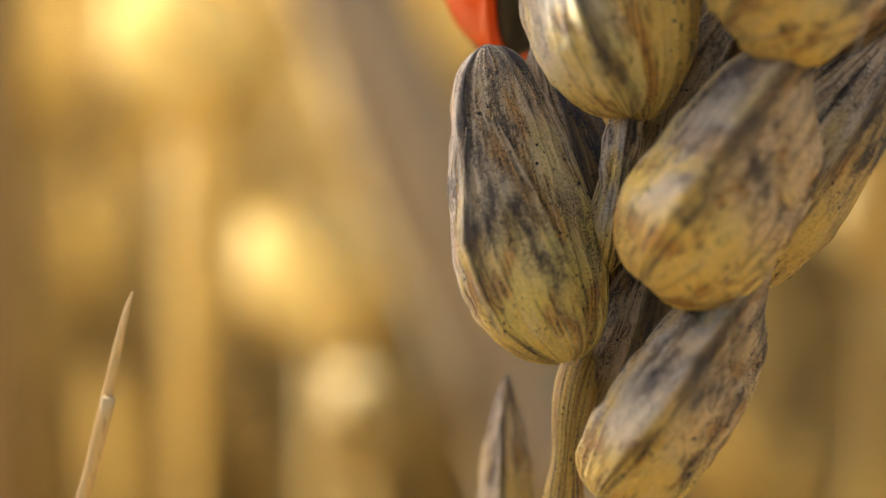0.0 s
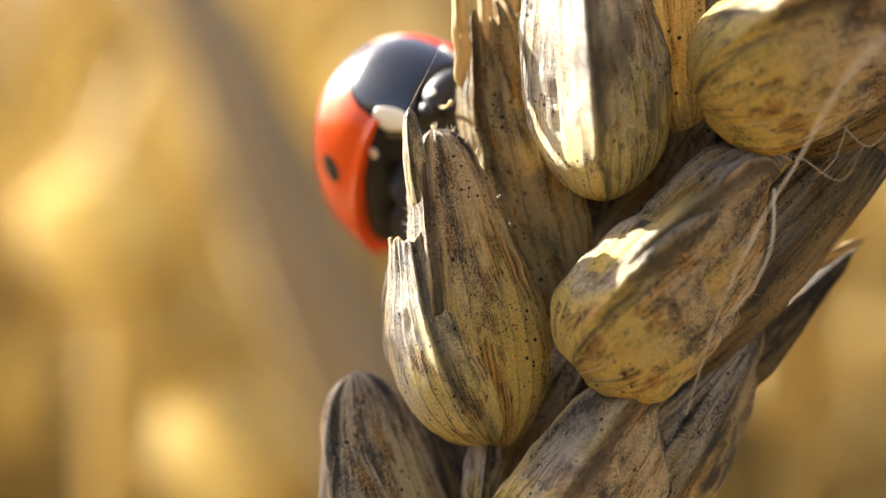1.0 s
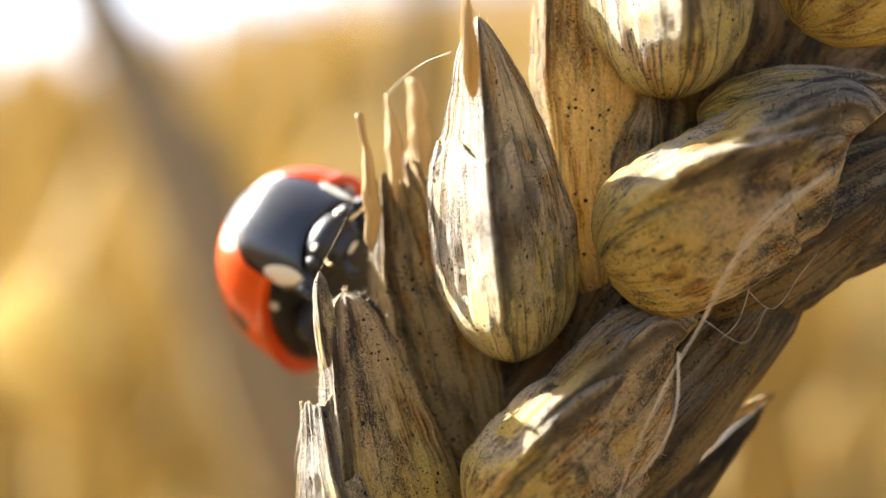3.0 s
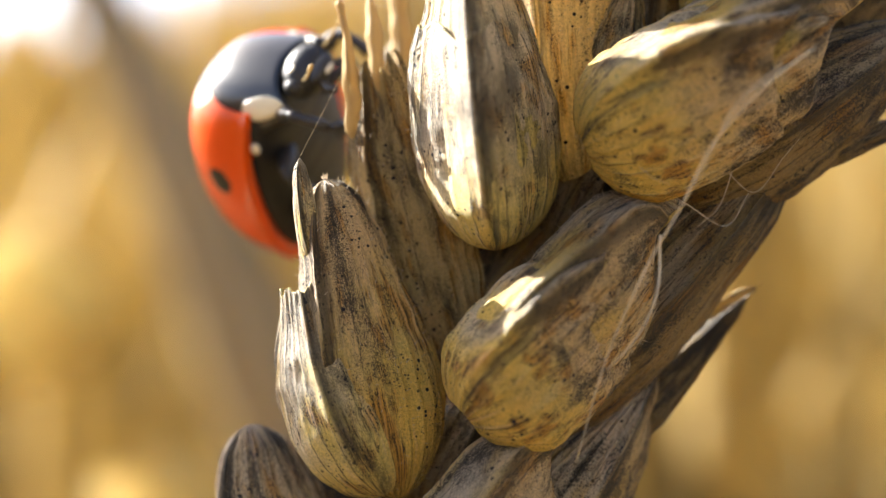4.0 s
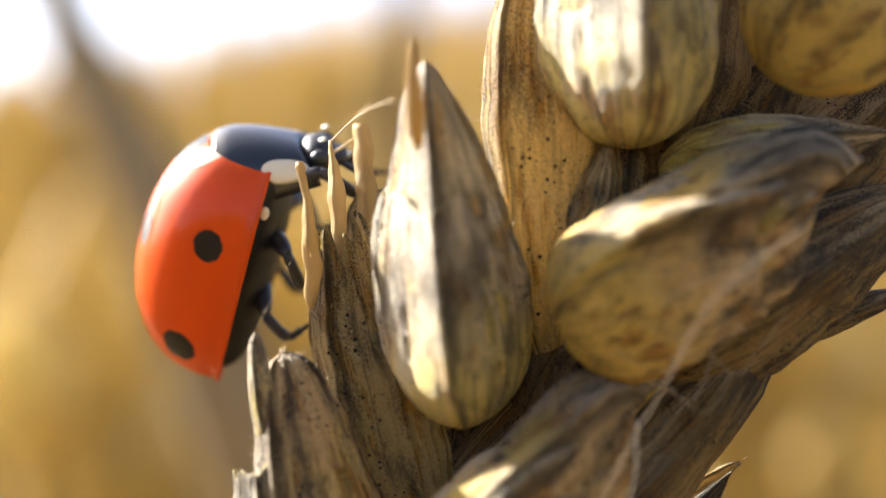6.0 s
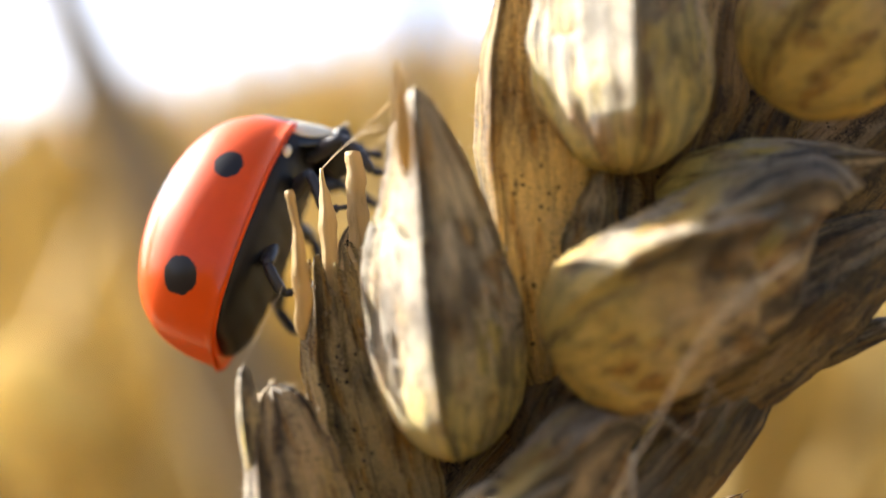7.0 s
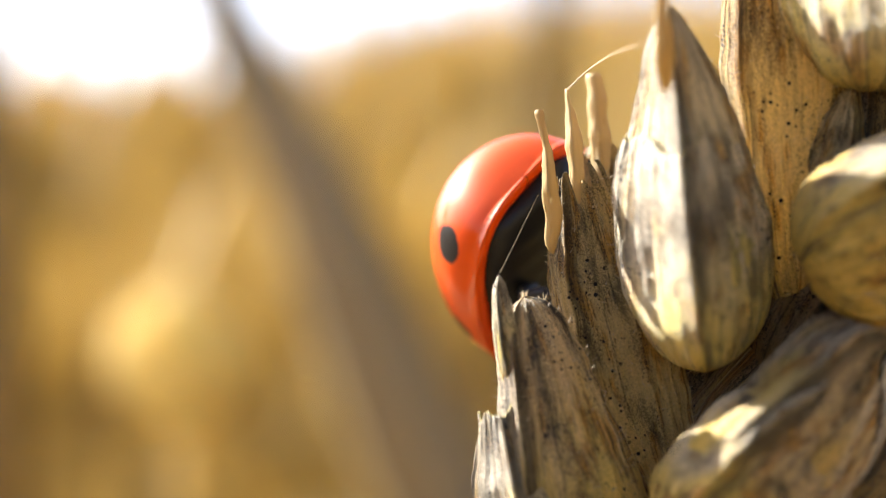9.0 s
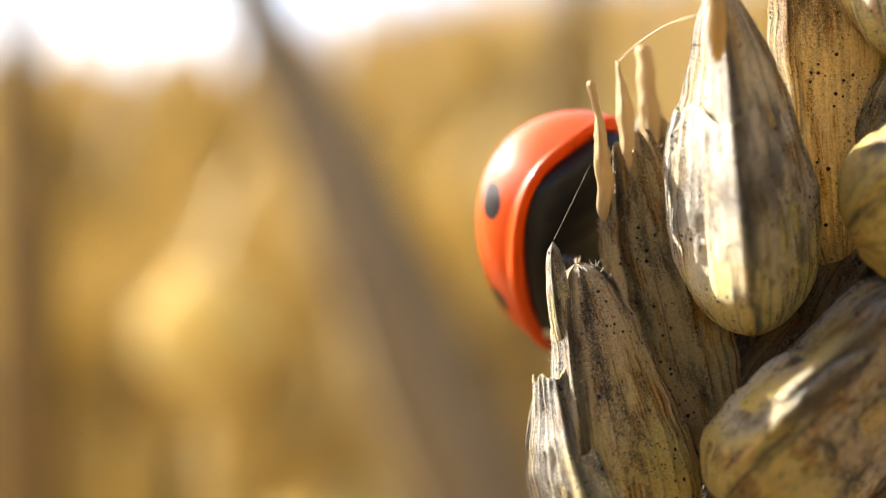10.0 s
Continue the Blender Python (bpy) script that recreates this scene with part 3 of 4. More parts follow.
# lighter strip added as the sunlit rim of the dark bract
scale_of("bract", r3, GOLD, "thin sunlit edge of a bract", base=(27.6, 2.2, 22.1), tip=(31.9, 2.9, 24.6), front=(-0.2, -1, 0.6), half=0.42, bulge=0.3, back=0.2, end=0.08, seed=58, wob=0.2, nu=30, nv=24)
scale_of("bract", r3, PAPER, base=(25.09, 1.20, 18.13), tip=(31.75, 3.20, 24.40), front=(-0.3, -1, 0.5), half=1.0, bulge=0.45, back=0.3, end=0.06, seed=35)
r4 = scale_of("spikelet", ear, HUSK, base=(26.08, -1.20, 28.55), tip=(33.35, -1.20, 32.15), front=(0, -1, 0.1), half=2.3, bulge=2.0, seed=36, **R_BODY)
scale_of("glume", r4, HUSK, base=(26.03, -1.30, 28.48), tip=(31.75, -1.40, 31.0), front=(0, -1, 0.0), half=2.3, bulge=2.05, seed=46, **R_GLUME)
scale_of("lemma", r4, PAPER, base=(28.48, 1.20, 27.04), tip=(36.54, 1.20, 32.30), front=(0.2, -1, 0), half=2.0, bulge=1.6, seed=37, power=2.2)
scale_of("lemma", r4, GREY, base=(29.01, 0.20, 32.72), tip=(35.62, 0.20, 33.85), front=(0, -1, 0.3), half=1.0, bulge=0.9, seed=38)
scale_of("awn", r4, PAPER, base=(32.60, 1.30, 28.03), tip=(35.35, 1.60, 30.50), front=FACE, half=0.28, bulge=0.22, back=0.2, end=0.25, wob=0.2, seed=55, nu=20, nv=14)
scale_of("awn", r4, PAPER, base=(32.41, 1.20, 27.86), tip=(36.25, 1.40, 29.59), front=FACE, half=0.36, bulge=0.3, back=0.2, end=0.25, wob=0.2, seed=56, nu=20, nv=14)
r5 = scale_of("spikelet", ear, HUSK, base=(31.65, -1.20, 35.28), tip=(36.84, -1.20, 40.15), front=(0, -1, 0.1), half=2.4, bulge=2.2, keel=-0.4, roof=0.7, seed=39, end=0.3)

# filler lemmas close the gaps, their dark colour standing in for crevice shade
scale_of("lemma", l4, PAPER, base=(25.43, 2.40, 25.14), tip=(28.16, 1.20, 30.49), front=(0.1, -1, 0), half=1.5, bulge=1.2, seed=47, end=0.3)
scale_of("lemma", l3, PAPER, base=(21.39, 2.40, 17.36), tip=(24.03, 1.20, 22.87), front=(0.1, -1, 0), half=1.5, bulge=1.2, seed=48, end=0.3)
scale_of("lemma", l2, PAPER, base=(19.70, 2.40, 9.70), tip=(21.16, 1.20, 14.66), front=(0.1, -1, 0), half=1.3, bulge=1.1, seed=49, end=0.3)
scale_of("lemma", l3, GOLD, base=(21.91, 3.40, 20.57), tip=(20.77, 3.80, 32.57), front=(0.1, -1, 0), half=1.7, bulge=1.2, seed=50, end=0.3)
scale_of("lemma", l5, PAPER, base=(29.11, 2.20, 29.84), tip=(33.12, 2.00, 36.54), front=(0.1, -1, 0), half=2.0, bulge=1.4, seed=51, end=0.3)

# wider fillers behind the right row, dark for the shade between husks
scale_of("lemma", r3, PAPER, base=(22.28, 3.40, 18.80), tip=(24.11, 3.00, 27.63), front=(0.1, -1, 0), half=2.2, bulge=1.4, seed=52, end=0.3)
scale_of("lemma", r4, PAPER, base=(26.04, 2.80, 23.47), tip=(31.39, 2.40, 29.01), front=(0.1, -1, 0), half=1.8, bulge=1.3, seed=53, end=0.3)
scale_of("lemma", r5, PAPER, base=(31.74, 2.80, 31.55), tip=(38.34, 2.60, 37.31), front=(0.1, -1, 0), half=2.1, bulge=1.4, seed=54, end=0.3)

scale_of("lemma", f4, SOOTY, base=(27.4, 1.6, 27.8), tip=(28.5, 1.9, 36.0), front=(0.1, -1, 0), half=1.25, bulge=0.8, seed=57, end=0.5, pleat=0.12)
scale_of("fold", r4, PALE, "sunlit torn fold", base=(31.09, -2.50, 30.96), tip=(32.70, -2.80, 31.96), front=(-0.5, -0.6, 0.6), half=0.36, bulge=0.22, back=0.15, end=0.45, power=2.5, wob=0.2, seed=70, nu=22, nv=18)
scale_of("node", ear, GREY, "pale hairy joint of the axis", base=(19.73, 1.00, 13.85), tip=(20.29, 0.90, 19.02), front=(0, -1, 0), half=0.62, bulge=0.5, end=0.6, power=2.5, wob=0.3, seed=71, nu=24, nv=24)


def fuzz(ob, count, long, seed):
    """Short dry hairs standing on a husk, as one part."""
    rnd = random.Random(seed)
    me = ob.data
    verts, faces = [], []
    for _ in range(count):
        v = me.vertices[rnd.randrange(len(me.vertices))]
        n = (v.normal + Vector((rnd.uniform(-0.7, 0.7), rnd.uniform(-0.7, 0.7), rnd.uniform(0.0, 1.0)))).normalized()
        t = n.orthogonal().normalized() * (0.014 * MM)
        b = n.cross(t)
        k = len(verts)
        c = v.co - n * (0.03 * MM)
        verts += [c + t, c - t * 0.5 + b * 0.9, c - t * 0.5 - b * 0.9, c + n * (long * rnd.uniform(0.4, 1.0) * MM)]
        faces += [(k, k + 1, k + 3), (k + 1, k + 2, k + 3), (k + 2, k, k + 3)]
    hm = bpy.data.meshes.new("fuzz")
    hm.from_pydata(verts, [], faces)
    hm.materials.append(FIBRE)
    h = new("fuzz", hm)
    h.parent = ob
    tagged(h, "short pale hairs", kind="stuff")


for i, ob in enumerate((l3, l4, l5, f4, c3, r2, r3, r4)):
    fuzz(ob, 520 if ob in (f4, c3, l3) else 220, 0.32, 90 + i)


def fibre(name, parent, points, radius, mat=FIBRE):
    n = 30
    line = bend(points, n)
    rr = [radius * (1 - 0.6 * i / n) for i in range(n + 1)]
    return part(name, tube(line, rr, 6, (EAR - Vector((0, 0, LIFT))) / MM, MM), mat, parent)


fibre("fibre", r4, [(31.97, -4.40, 30.98), (30.59, -4.60, 29.93), (29.31, -4.20, 28.47), (28.49, -3.60, 26.75), (27.59, -3.40, 25.15), (26.52, -3.20, 22.68), (25.73, -2.60, 19.78)], 0.045)
fibre("fibre", r4, [(31.08, -4.40, 30.54), (29.79, -4.50, 29.35), (29.19, -4.00, 28.03), (28.56, -3.60, 26.83)], 0.035)
fibre("fibre", r3, [(28.07, -2.60, 26.05), (27.94, -3.00, 24.51), (27.37, -3.20, 23.29), (26.52, -3.20, 22.37)], 0.045)
for i, line in enumerate(([(29.89, -1.60, 28.03), (30.79, -1.90, 27.23), (31.63, -1.70, 28.18), (32.20, -1.20, 28.76)], [(28.88, -2.00, 26.91), (29.95, -2.20, 26.29), (30.69, -1.60, 27.23)],
                          [(30.41, -1.40, 28.35), (29.83, -2.00, 26.91), (29.23, -1.80, 26.28)], [(27.25, -2.60, 28.17), (27.85, -2.80, 27.62), (28.34, -2.60, 27.44)])):
    fibre("thread", r4, line, 0.014)
fibre("thread", c3, [(19.80, 2.00, 33.74), (20.41, 1.00, 34.18), (21.10, -1.00, 34.37), (21.86, -3.50, 34.30)], 0.025)

fibre("thread", c3, [(17.95, -0.30, 28.40), (18.45, 0.08, 29.45), (19.00, 0.50, 30.62)], 0.006)

# a lone awn of grass beside the ear
foot = Vector((-0.06, 0.05, 0.0))
blade = thing("grass_awn", foot, "thin dry tan grass awn with a dark tip", "grass")
part("stem", tube(bend([(-60, 50, -800), (-30, 30, -300), (-6, 7, -30), (4.26, 1.50, 6.55), (4.66, 1.50, 8.32), (5.02, 1.50, 9.89), (5.29, 1.50, 11.11), (5.54, 1.50, 12.15), (5.79, 1.50, 12.91)], 60),
                  [0.27 * (1 - i / 60) ** 0.7 + 0.03 for i in range(61)], 8, (foot - Vector((0, 0, LIFT))) / MM, MM), STRAW, blade)

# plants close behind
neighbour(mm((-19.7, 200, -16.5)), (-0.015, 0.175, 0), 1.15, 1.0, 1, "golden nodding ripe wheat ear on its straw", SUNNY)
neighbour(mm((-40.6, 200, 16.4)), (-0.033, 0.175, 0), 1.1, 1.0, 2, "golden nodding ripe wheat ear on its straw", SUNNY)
neighbour(mm((-20.0, 260, -54.0)), (-0.016, 0.23, 0), 1.0, 1.0, 7, "golden nodding ripe wheat ear on its straw")
neighbour(mm((75.0, 260, -10.0)), (0.07, 0.36, 0), 1.1, 0.2, 3, "golden upright ripe wheat ear on its straw")
# added out of view towards the sun, to keep sun off the lower husks
neighbour(mm(Vector((19, 0, 27.4)) + SUN * 150 - Vector((0, 0, 145))), (-0.07, 0.07, 0), 1.2, 0.0, 6, "golden upright ripe wheat ear, added unseen to shade its neighbour")
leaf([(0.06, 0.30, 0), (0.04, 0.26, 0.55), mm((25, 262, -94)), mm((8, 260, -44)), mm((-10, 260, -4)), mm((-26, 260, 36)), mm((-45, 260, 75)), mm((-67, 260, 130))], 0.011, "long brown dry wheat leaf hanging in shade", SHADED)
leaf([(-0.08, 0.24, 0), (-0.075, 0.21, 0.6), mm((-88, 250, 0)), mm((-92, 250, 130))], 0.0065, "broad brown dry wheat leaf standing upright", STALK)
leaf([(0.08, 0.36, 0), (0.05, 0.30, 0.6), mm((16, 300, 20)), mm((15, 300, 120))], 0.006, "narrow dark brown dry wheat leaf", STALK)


# ---- ladybird ----
def gloss(name, color, rough, coat=0.6):
    k = Mat(name)
    v = k.coords("Object", (1 / MM, 1 / MM, 1 / MM))
    n1 = k.noise(v, 1.2, 3)
    n2 = k.noise(v, 14.0, 2)
    k.link(k.mix(k.math("MULTIPLY", n1, 0.35), color, rgb(color[0] * 0.6, color[1] * 0.6, color[2] * 0.6)), k.b.inputs["Base Color"])
    k.b.inputs["Roughness"].default_value = rough
    k.b.inputs["Coat Weight"].default_value = coat
    k.b.inputs["Coat Roughness"].default_value = 0.18
    k.bump(n2, 0.12, 0.00004)
    return k


BLACK = gloss("black_shell", rgb(0.012, 0.012, 0.014), 0.28, 0.5).m
BELLY = gloss("black_belly", rgb(0.009, 0.0085, 0.009), 0.5, 0.1).m
LEG = gloss("black_leg", rgb(0.035, 0.032, 0.033), 0.4, 0.2).m
for dull in (BELLY, LEG):
    dull.node_tree.nodes["Principled BSDF"].inputs["Specular IOR Level"].default_value = 0.25
MATT = gloss("matt_black", rgb(0.014, 0.013, 0.014), 0.5, 0.08).m
CREAM = gloss("cream_mark", rgb(0.72, 0.66, 0.50), 0.35, 0.4).m

LEN, HALF, HIGH, MID = 3.85, 3.13, 3.35, -0.8


def shell(phi, k, lift=0.0):
    """A point of the wing cases: phi from the front (0) to the tail, k from the seam (0) to the rim (1)."""
    q = k * math.pi / 2
    x = (HALF + lift) * math.sin(phi) ** 0.62 * math.sin(q)
    y = MID + LEN * math.cos(phi) + lift * math.cos(phi)
    z = (HIGH + lift) * math.sin(phi) ** 0.62 * math.cos(q) ** 0.85
    return Vector((x, y, z))


SPOTS = [(2.92, 0.35, 0.46), (1.05, -0.25, 0.56), (2.45, -3.25, 0.58), (0.0, 2.3, 0.75)]


def red_material():
    k = gloss("red_shell", rgb(0.72, 0.078, 0.001), 0.5, 0.5)
    c = k.n("TexCoord")
    sp = k.n("SeparateXYZ")
    k.link(c.outputs["Object"], sp.inputs[0])
    wob = k.noise(k.coords("Object", (1 / MM, 1 / MM, 1 / MM)), 2.2, 2)
    ax = k.math("MULTIPLY", k.math("ABSOLUTE", sp.outputs[0]), 1 / MM)
    ay = k.math("MULTIPLY", sp.outputs[1], 1 / MM)
    az = k.math("MULTIPLY", sp.outputs[2], 1 / MM)
    sq = lambda v: k.math("MULTIPLY", v, v)
    dark = None
    for x, y, r in SPOTS:
        c = (y - MID) / LEN
        q = math.sqrt(1 - c * c)
        w = x / (HALF * q ** 0.62)
        z = HIGH * q ** 0.62 * math.sqrt(1 - w * w) ** 0.85
        d = k.math("ADD", k.math("ADD", sq(k.math("SUBTRACT", ax, x)), sq(k.math("SUBTRACT", ay, y))), sq(k.math("SUBTRACT", az, z)))
        d = k.math("ADD", k.math("SQRT", d), k.math("MULTIPLY", k.math("SUBTRACT", wob, 0.5), 0.2))
        f = k.math("SUBTRACT", 1.0, k.ramp(d, r - 0.04, r + 0.04))
        dark = f if dark is None else k.math("MAXIMUM", dark, f)
    base = k.b.inputs["Base Color"].links[0].from_socket
    k.b.inputs["Specular IOR Level"].default_value = 0.1
    k.b.inputs["Coat Roughness"].default_value = 0.1
    dx, dy = k.math("SUBTRACT", ax, 1.15), k.math("SUBTRACT", ay, 2.35)
    d = k.math("SQRT", k.math("ADD", k.math("MULTIPLY", dx, dx), k.math("MULTIPLY", dy, dy)))
    pale = k.math("SUBTRACT", 1.0, k.ramp(d, 0.35, 0.45))
    col = k.mix(pale, base, rgb(0.7, 0.6, 0.45))
    full = k.mix(dark, col, rgb(0.012, 0.011, 0.012))
    k.link(full, k.b.inputs["Base Color"])
    k.thin(full, 0.22)
    return k.m


RED = red_material()


def wing_case(sign):
    bm = bmesh.new()
    rows = []
    n, m = 36, 18
    for i in range(n + 1):
        phi = radians(26) + (math.pi - radians(26) - 0.0004) * i / n
        row = [shell(phi, j / m) for j in range(m + 1)]
        rim = row[-1]
        c = Vector((0, MID, 0))
        out = Vector((rim.x, (rim.y - MID) * 0.9, 0)).normalized()
        row += [rim + out * 0.10 + Vector((0, 0, -0.07)), rim + out * 0.05 + Vector((0, 0, -0.16)), rim - out * 0.3 + Vector((0, 0, -0.13)), rim - out * 0.52 + Vector((0, 0, -0.02))]
        rows.append([bm.verts.new(Vector((sign * p.x, p.y, p.z)) * MM) for p in row])
    grid_faces(bm, rows, lambda i, j: (j / m, i / n), False)
    return bm


def dome(y0, y1, half, high, power=1.0, n=20, m=28, low=-0.15):
    """A closed low dome from y0 to y1."""
    bm = bmesh.new()
    rows = []
    for i in range(n + 1):
        f = math.pi * (0.02 + 0.96 * i / n)
        y = (y0 + y1) / 2 - (y1 - y0) / 2 * math.cos(f)
        w = math.sin(f) ** power
        row = []
        for j in range(m):
            q = 2 * math.pi * j / m
            z = high * w * math.sin(q) if math.sin(q) > 0 else -low * w * math.sin(q)
            row.append(bm.verts.new(Vector((half * w * math.cos(q), y, z)) * MM))
        rows.append(row)
    grid_faces(bm, rows, lambda i, j: (j / m, i / n), True)
    bm.faces.new(rows[0][::-1])
    bm.faces.new(rows[-1])
    return bm


def shifted(bm, x=0, y=0, z=0, tilt=0, sx=1, sy=1, sz=1):
    bmesh.ops.scale(bm, vec=(sx, sy, sz), verts=bm.verts)
    bmesh.ops.rotate(bm, cent=(0, 0, 0), matrix=Matrix.Rotation(radians(tilt), 3, "X"), verts=bm.verts)
    bmesh.ops.translate(bm, vec=(x * MM, y * MM, z * MM), verts=bm.verts)
    return bm


def ball(r, x, y, z, sx=1, sy=1, sz=1):
    bm = bmesh.new()
    bmesh.ops.create_uvsphere(bm, u_segments=16, v_segments=10, radius=r * MM)
    return shifted(bm, x, y, z, 0, sx, sy, sz)


def nod(p):
    """Bends the neck down by some 45 degrees, as the beetle holds it."""
    a = radians(-56)
    y, z = p[1] - 2.3, p[2] - 0.9
    return Vector((p[0], 2.22 + y * math.cos(a) - z * math.sin(a), 0.72 + y * math.sin(a) + z * math.cos(a)))


def nodded(bm):
    for v in bm.verts:
        v.co = nod(v.co / MM) * MM
    return bm


def shield(v0, v1, u0, u1, lift):
    """The neck shield, or a patch of it, as a closed slab: v from its hind edge forward, u across."""
    bm = bmesh.new()
    n, m = 18, 26

    def at(v, u, drop):
        if lift:                           # marks have rounded outlines
            f = (v - v0) / (v1 - v0) * 2 - 1
            u = (u0 + u1) / 2 + (u - (u0 + u1) / 2) * max(0.05, 1 - abs(f) ** 2.6) ** 0.5
        w = (2.02 - 0.5 * max(v, 0) ** 1.6) + lift
        y = 2.05 + 2.25 * v - 0.25 * (1 - abs(u)) * v + 0.2 * abs(u) ** 2 * v
        z = (2.2 - 0.95 * max(v, 0) ** 1.4) * math.cos(u * 1.45) ** 0.8 - 0.15 + lift - drop
        return nod(Vector((w * math.sin(u * math.pi / 2), y, z))) * MM

    for drop in (0.0, 0.22 if lift == 0 else 0.12):
        rows = [[bm.verts.new(at(v0 + (v1 - v0) * i / n, u0 + (u1 - u0) * j / m, drop)) for j in range(m + 1)] for i in range(n + 1)]
        grid_faces(bm, rows, lambda i, j: (j / m, i / n), False)
        if drop == 0.0:
            first = rows
    for j in range(m):
        bm.faces.new((first[0][j], first[0][j + 1], rows[0][j + 1], rows[0][j]))
        bm.faces.new((first[n][j], first[n][j + 1], rows[n][j + 1], rows[n][j]))
    for i in range(n):
        bm.faces.new((first[i][0], first[i + 1][0], rows[i + 1][0], rows[i][0]))
        bm.faces.new((first[i][m], first[i + 1][m], rows[i + 1][m], rows[i][m]))
    return bm


LEGS = []


def ladybird():
    bug = thing("ladybird", mm((15, 5, 30)), "glossy red ladybird beetle with black spots climbing the ear", "ladybird")
    for sg in (1, -1):
        part("wing_case", wing_case(sg), RED, bug)
    bm = dome(-4.15, 2.8, 2.68, 0.9, 0.42, 44, 36, -1.05)
    for v in bm.verts:
        if v.co.z < 0:
            v.co.z *= 1 - 0.05 * (0.5 + 0.5 * math.sin(v.co.y / MM * 8.0))
    part("abdomen", bm, BELLY, bug, "segmented dull black underside")
    pr = part("pronotum", shield(-0.18, 1.0, -1.0, 1.0, 0.0), BLACK, bug, "glossy black neck shield")
    for sg in (1, -1):
        part("cheek_patch", shield(0.42, 0.98, min(sg * 0.62, sg * 0.92), max(sg * 0.62, sg * 0.92), 0.035), CREAM, pr, "cream white corner mark")
    hd = part("head", nodded(ball(1.0, 0, 4.45, 0.35, 1.05, 0.62, 0.7)), MATT, bug)
    for sg in (1, -1):
        part("eye", nodded(ball(0.3, sg * 0.98, 4.62, 0.5, 0.8, 1.0, 1.0)), MATT, hd)
        part("brow_mark", nodded(ball(0.15, sg * 0.66, 4.86, 0.98, 1, 0.8, 0.4)), CREAM, hd, "small white brow mark")
        part("antenna", nodded(tube(bend([(sg * 0.75, 5.0, 0.5), (sg * 1.05, 5.7, 0.75), (sg * 1.2, 6.4, 1.1)], 10),
                                    [0.04] * 7 + [0.05, 0.07, 0.075, 0.04], 8, (0, 0, 0), MM)), STRAW, hd, "thin tan clubbed feeler")
        part("palp", nodded(tube(bend([(sg * 0.4, 5.1, 0.05), (sg * 0.65, 5.45, -0.2), (sg * 0.6, 5.7, -0.35)], 6), [0.09, 0.1, 0.11, 0.13, 0.16, 0.13, 0.05], 8, (0, 0, 0), MM)), LEG, hd)
    part("muzzle", nodded(ball(0.5, 0, 5.0, 0.2, 1.3, 0.7, 0.6)), MATT, hd)
    part("lip", nodded(ball(0.16, 0, 5.36, 0.12, 1.6, 0.5, 0.5)), CREAM, hd, "pale lip")
    for sg in (1, -1):
        part("flank_patch", ball(0.22, sg * 2.3, 1.55, -0.25, 0.6, 1.0, 0.7), CREAM, bug, "small pale patch behind the neck shield")
    for sg in (1, -1):
        for y0, knee, ankle, toe in ((2.0, (0.9, 0.9, -1.0), (0.6, 0.3, -2.2), (0.55, 0.55, -2.9)), (0.6, (1.5, 0.2, -0.6), (1.2, -0.8, -1.3), (1.2, -0.5, -1.9)),
                                     (-0.9, (1.3, -0.9, -0.4), (1.1, -1.5, -1.2), (1.05, -1.0, -1.7))):
            hip = Vector((sg * 1.0, y0, -0.6))
            k, t, e = (Vector((sg * q[0], q[1], q[2])) for q in (knee, ankle, toe))
            lg = part("leg", tube([k * i / 8 for i in range(9)], [0.17, 0.22, 0.26, 0.28, 0.28, 0.27, 0.24, 0.2, 0.13], 10, (0, 0, 0), MM), LEG, bug)
            mid = (k + t) / 2 + (k + t).normalized() * 0.06
            part("shin", tube(bend([k * 0.97, mid, t], 10), [0.13, 0.17, 0.17, 0.17, 0.17, 0.17, 0.17, 0.18, 0.18, 0.16, 0.11], 8, (0, 0, 0), MM), LEG, lg)
            part("foot", tube([t, t + (e - t) * 0.3, t + (e - t) * 0.34, t + (e - t) * 0.62, t + (e - t) * 0.66, e, e + Vector((0, 0.12, -0.1))],
                              [0.09, 0.14, 0.09, 0.14, 0.07, 0.08, 0.02], 8, (0, 0, 0), MM), LEG, lg)
            lg.location = hip * MM
            LEGS.append((lg, hip * MM, sg, y0))
    return bug


bug = ladybird()


def stance(c, h, d):
    """Pose of the beetle: middle in millimetres, the way its head points and the way its back faces."""
    y = Vector(h).normalized()
    z = Vector(d)
    z = (z - y * z.dot(y)).normalized()
    x = y.cross(z)
    m = Matrix((x, y, z)).transposed().to_4x4()
    return Matrix.Translation(mm(c)) @ m


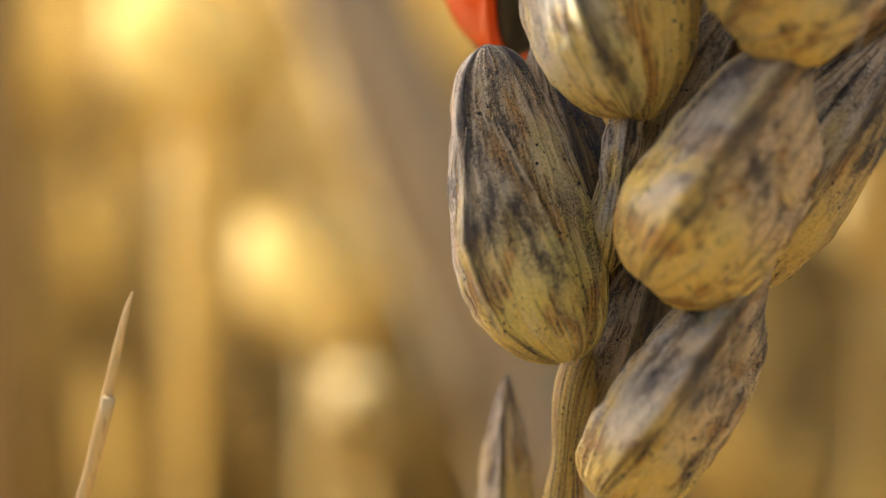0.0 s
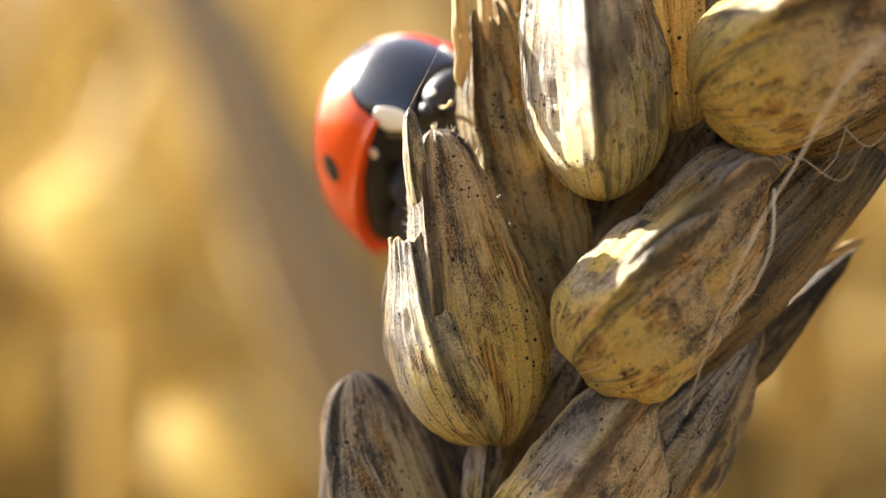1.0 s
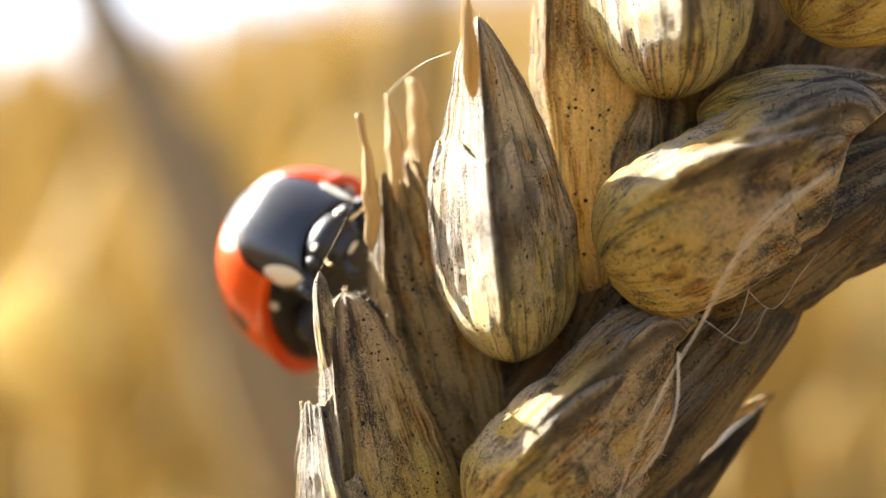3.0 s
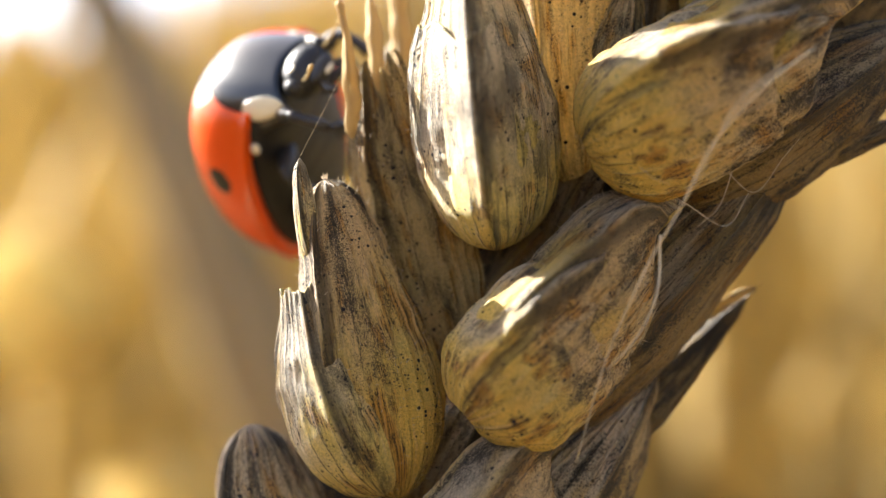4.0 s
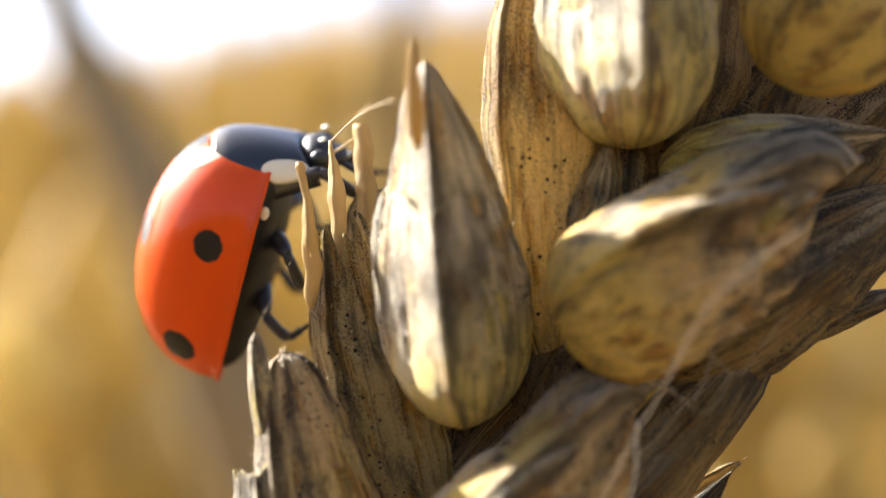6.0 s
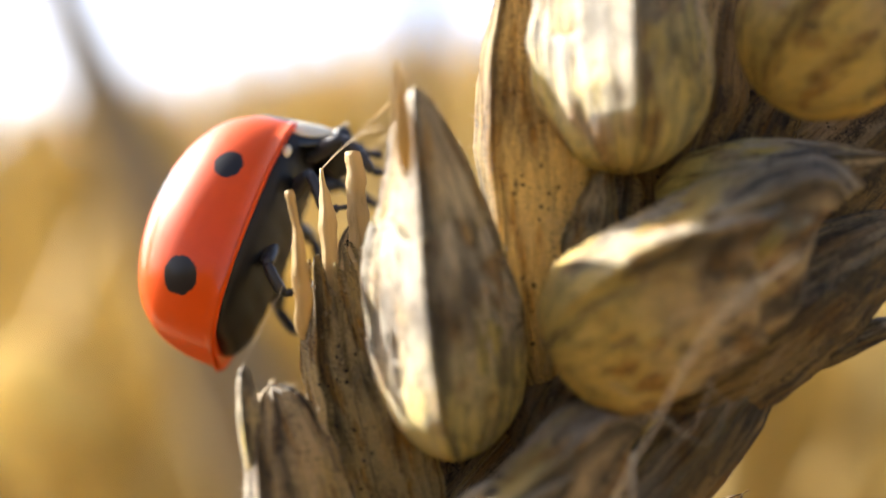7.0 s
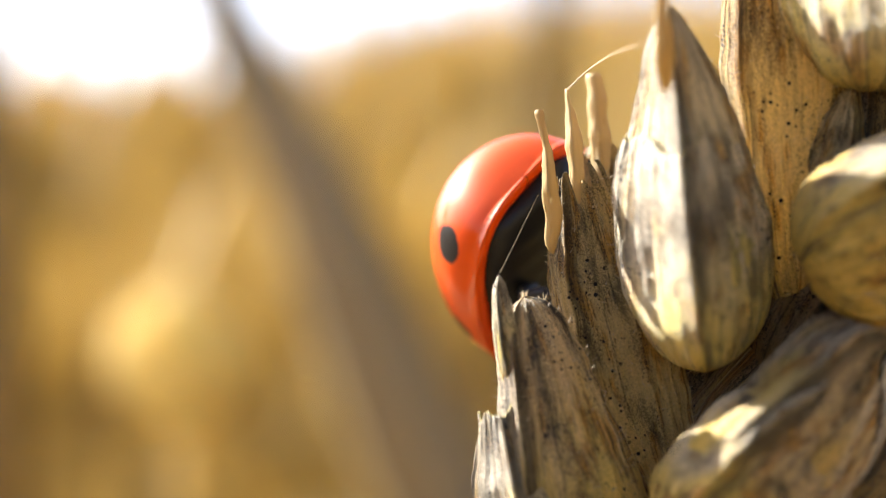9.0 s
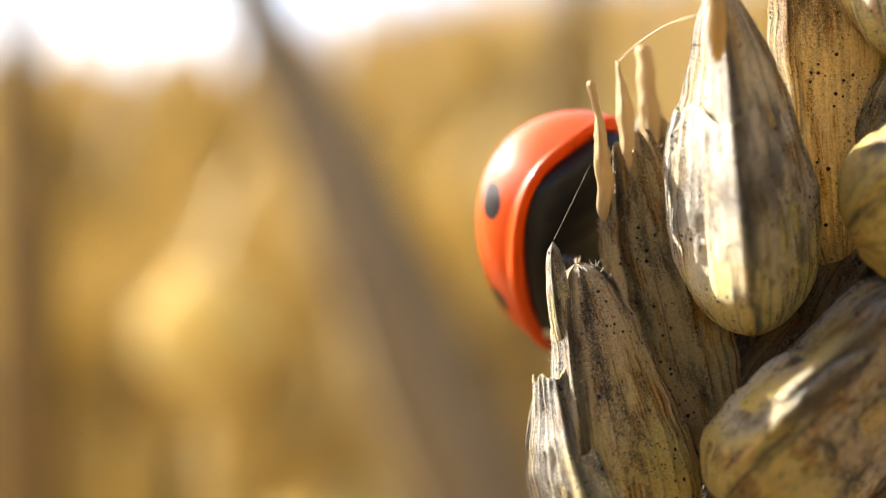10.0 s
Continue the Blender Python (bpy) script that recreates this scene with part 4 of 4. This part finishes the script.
def motions():
    walk(bug, [
        (0.0, stance((17.57, 6.10, 23.80), (-0.010, -0.728, 0.685), (-0.852, 0.364, 0.375))),
        (0.6, stance((17.80, 6.10, 26.80), (-0.010, -0.728, 0.685), (-0.852, 0.364, 0.375))),
        (1.0, stance((17.72, 6.10, 27.67), (0.014, -0.789, 0.615), (-0.805, 0.356, 0.475))),
        (1.5, stance((17.84, 6.23, 28.06), (0.060, -0.311, 0.948), (-0.883, 0.426, 0.195))),
        (2.0, stance((17.40, 5.85, 28.40), (-0.030, -0.910, 0.410), (-0.750, 0.300, 0.580))),
        (3.5, stance((17.22, 5.80, 28.74), (-0.220, -0.840, 0.490), (-0.880, 0.380, 0.270))),
        (4.0, stance((17.06, 6.10, 29.65), (-0.166, -0.760, 0.628), (-0.913, 0.359, 0.193))),
        (4.5, stance((16.85, 5.40, 29.66), (-0.270, -0.865, 0.420), (-0.920, 0.370, 0.130))),
        (5.0, stance((16.52, 6.40, 29.77), (-0.220, -0.470, 0.850), (-0.940, 0.310, -0.060))),
        (5.5, stance((17.20, 5.50, 30.92), (0.190, -0.580, 0.790), (-0.970, 0.030, 0.255))),
        (6.8, stance((16.92, 6.90, 31.66), (0.189, 0.140, 0.972), (-0.971, -0.124, 0.207))),
        (7.0, stance((17.63, 6.60, 32.53), (0.309, 0.326, 0.893), (-0.949, 0.047, 0.312))),
        (7.2, stance((17.76, 5.79, 32.74), (0.307, 0.688, 0.658), (-0.920, 0.039, 0.389))),
        (7.5, stance((19.10, 5.70, 31.03), (0.807, 0.551, -0.213), (-0.566, 0.825, -0.009))),
        (8.0, stance((18.92, 5.30, 30.19), (0.497, 0.680, -0.539), (-0.724, 0.667, 0.176))),
        (8.5, stance((18.27, 5.64, 28.69), (-0.154, 0.662, -0.734), (-0.852, 0.288, 0.438))),
        (9.0, stance((18.98, 6.41, 28.50), (0.104, 0.796, -0.597), (-0.806, 0.418, 0.418))),
        (9.5, stance((18.70, 5.82, 28.09), (0.004, 0.728, -0.685), (-0.804, 0.410, 0.431))),
        (10.0, stance((18.76, 5.68, 28.03), (0.085, 0.651, -0.754), (-0.749, 0.541, 0.383))),
    ])
    for lg, hip, sg, y0 in LEGS:
        rows = []
        for i in range(21):
            t = i * 0.5
            a = 9 * math.sin(2.6 * t + y0 * 2.0 + sg)
            rows.append((t, Matrix.Translation(hip) @ pose(0, 0, 0, 0.5 * a, 0, a)))
        walk(lg, rows)


motions()
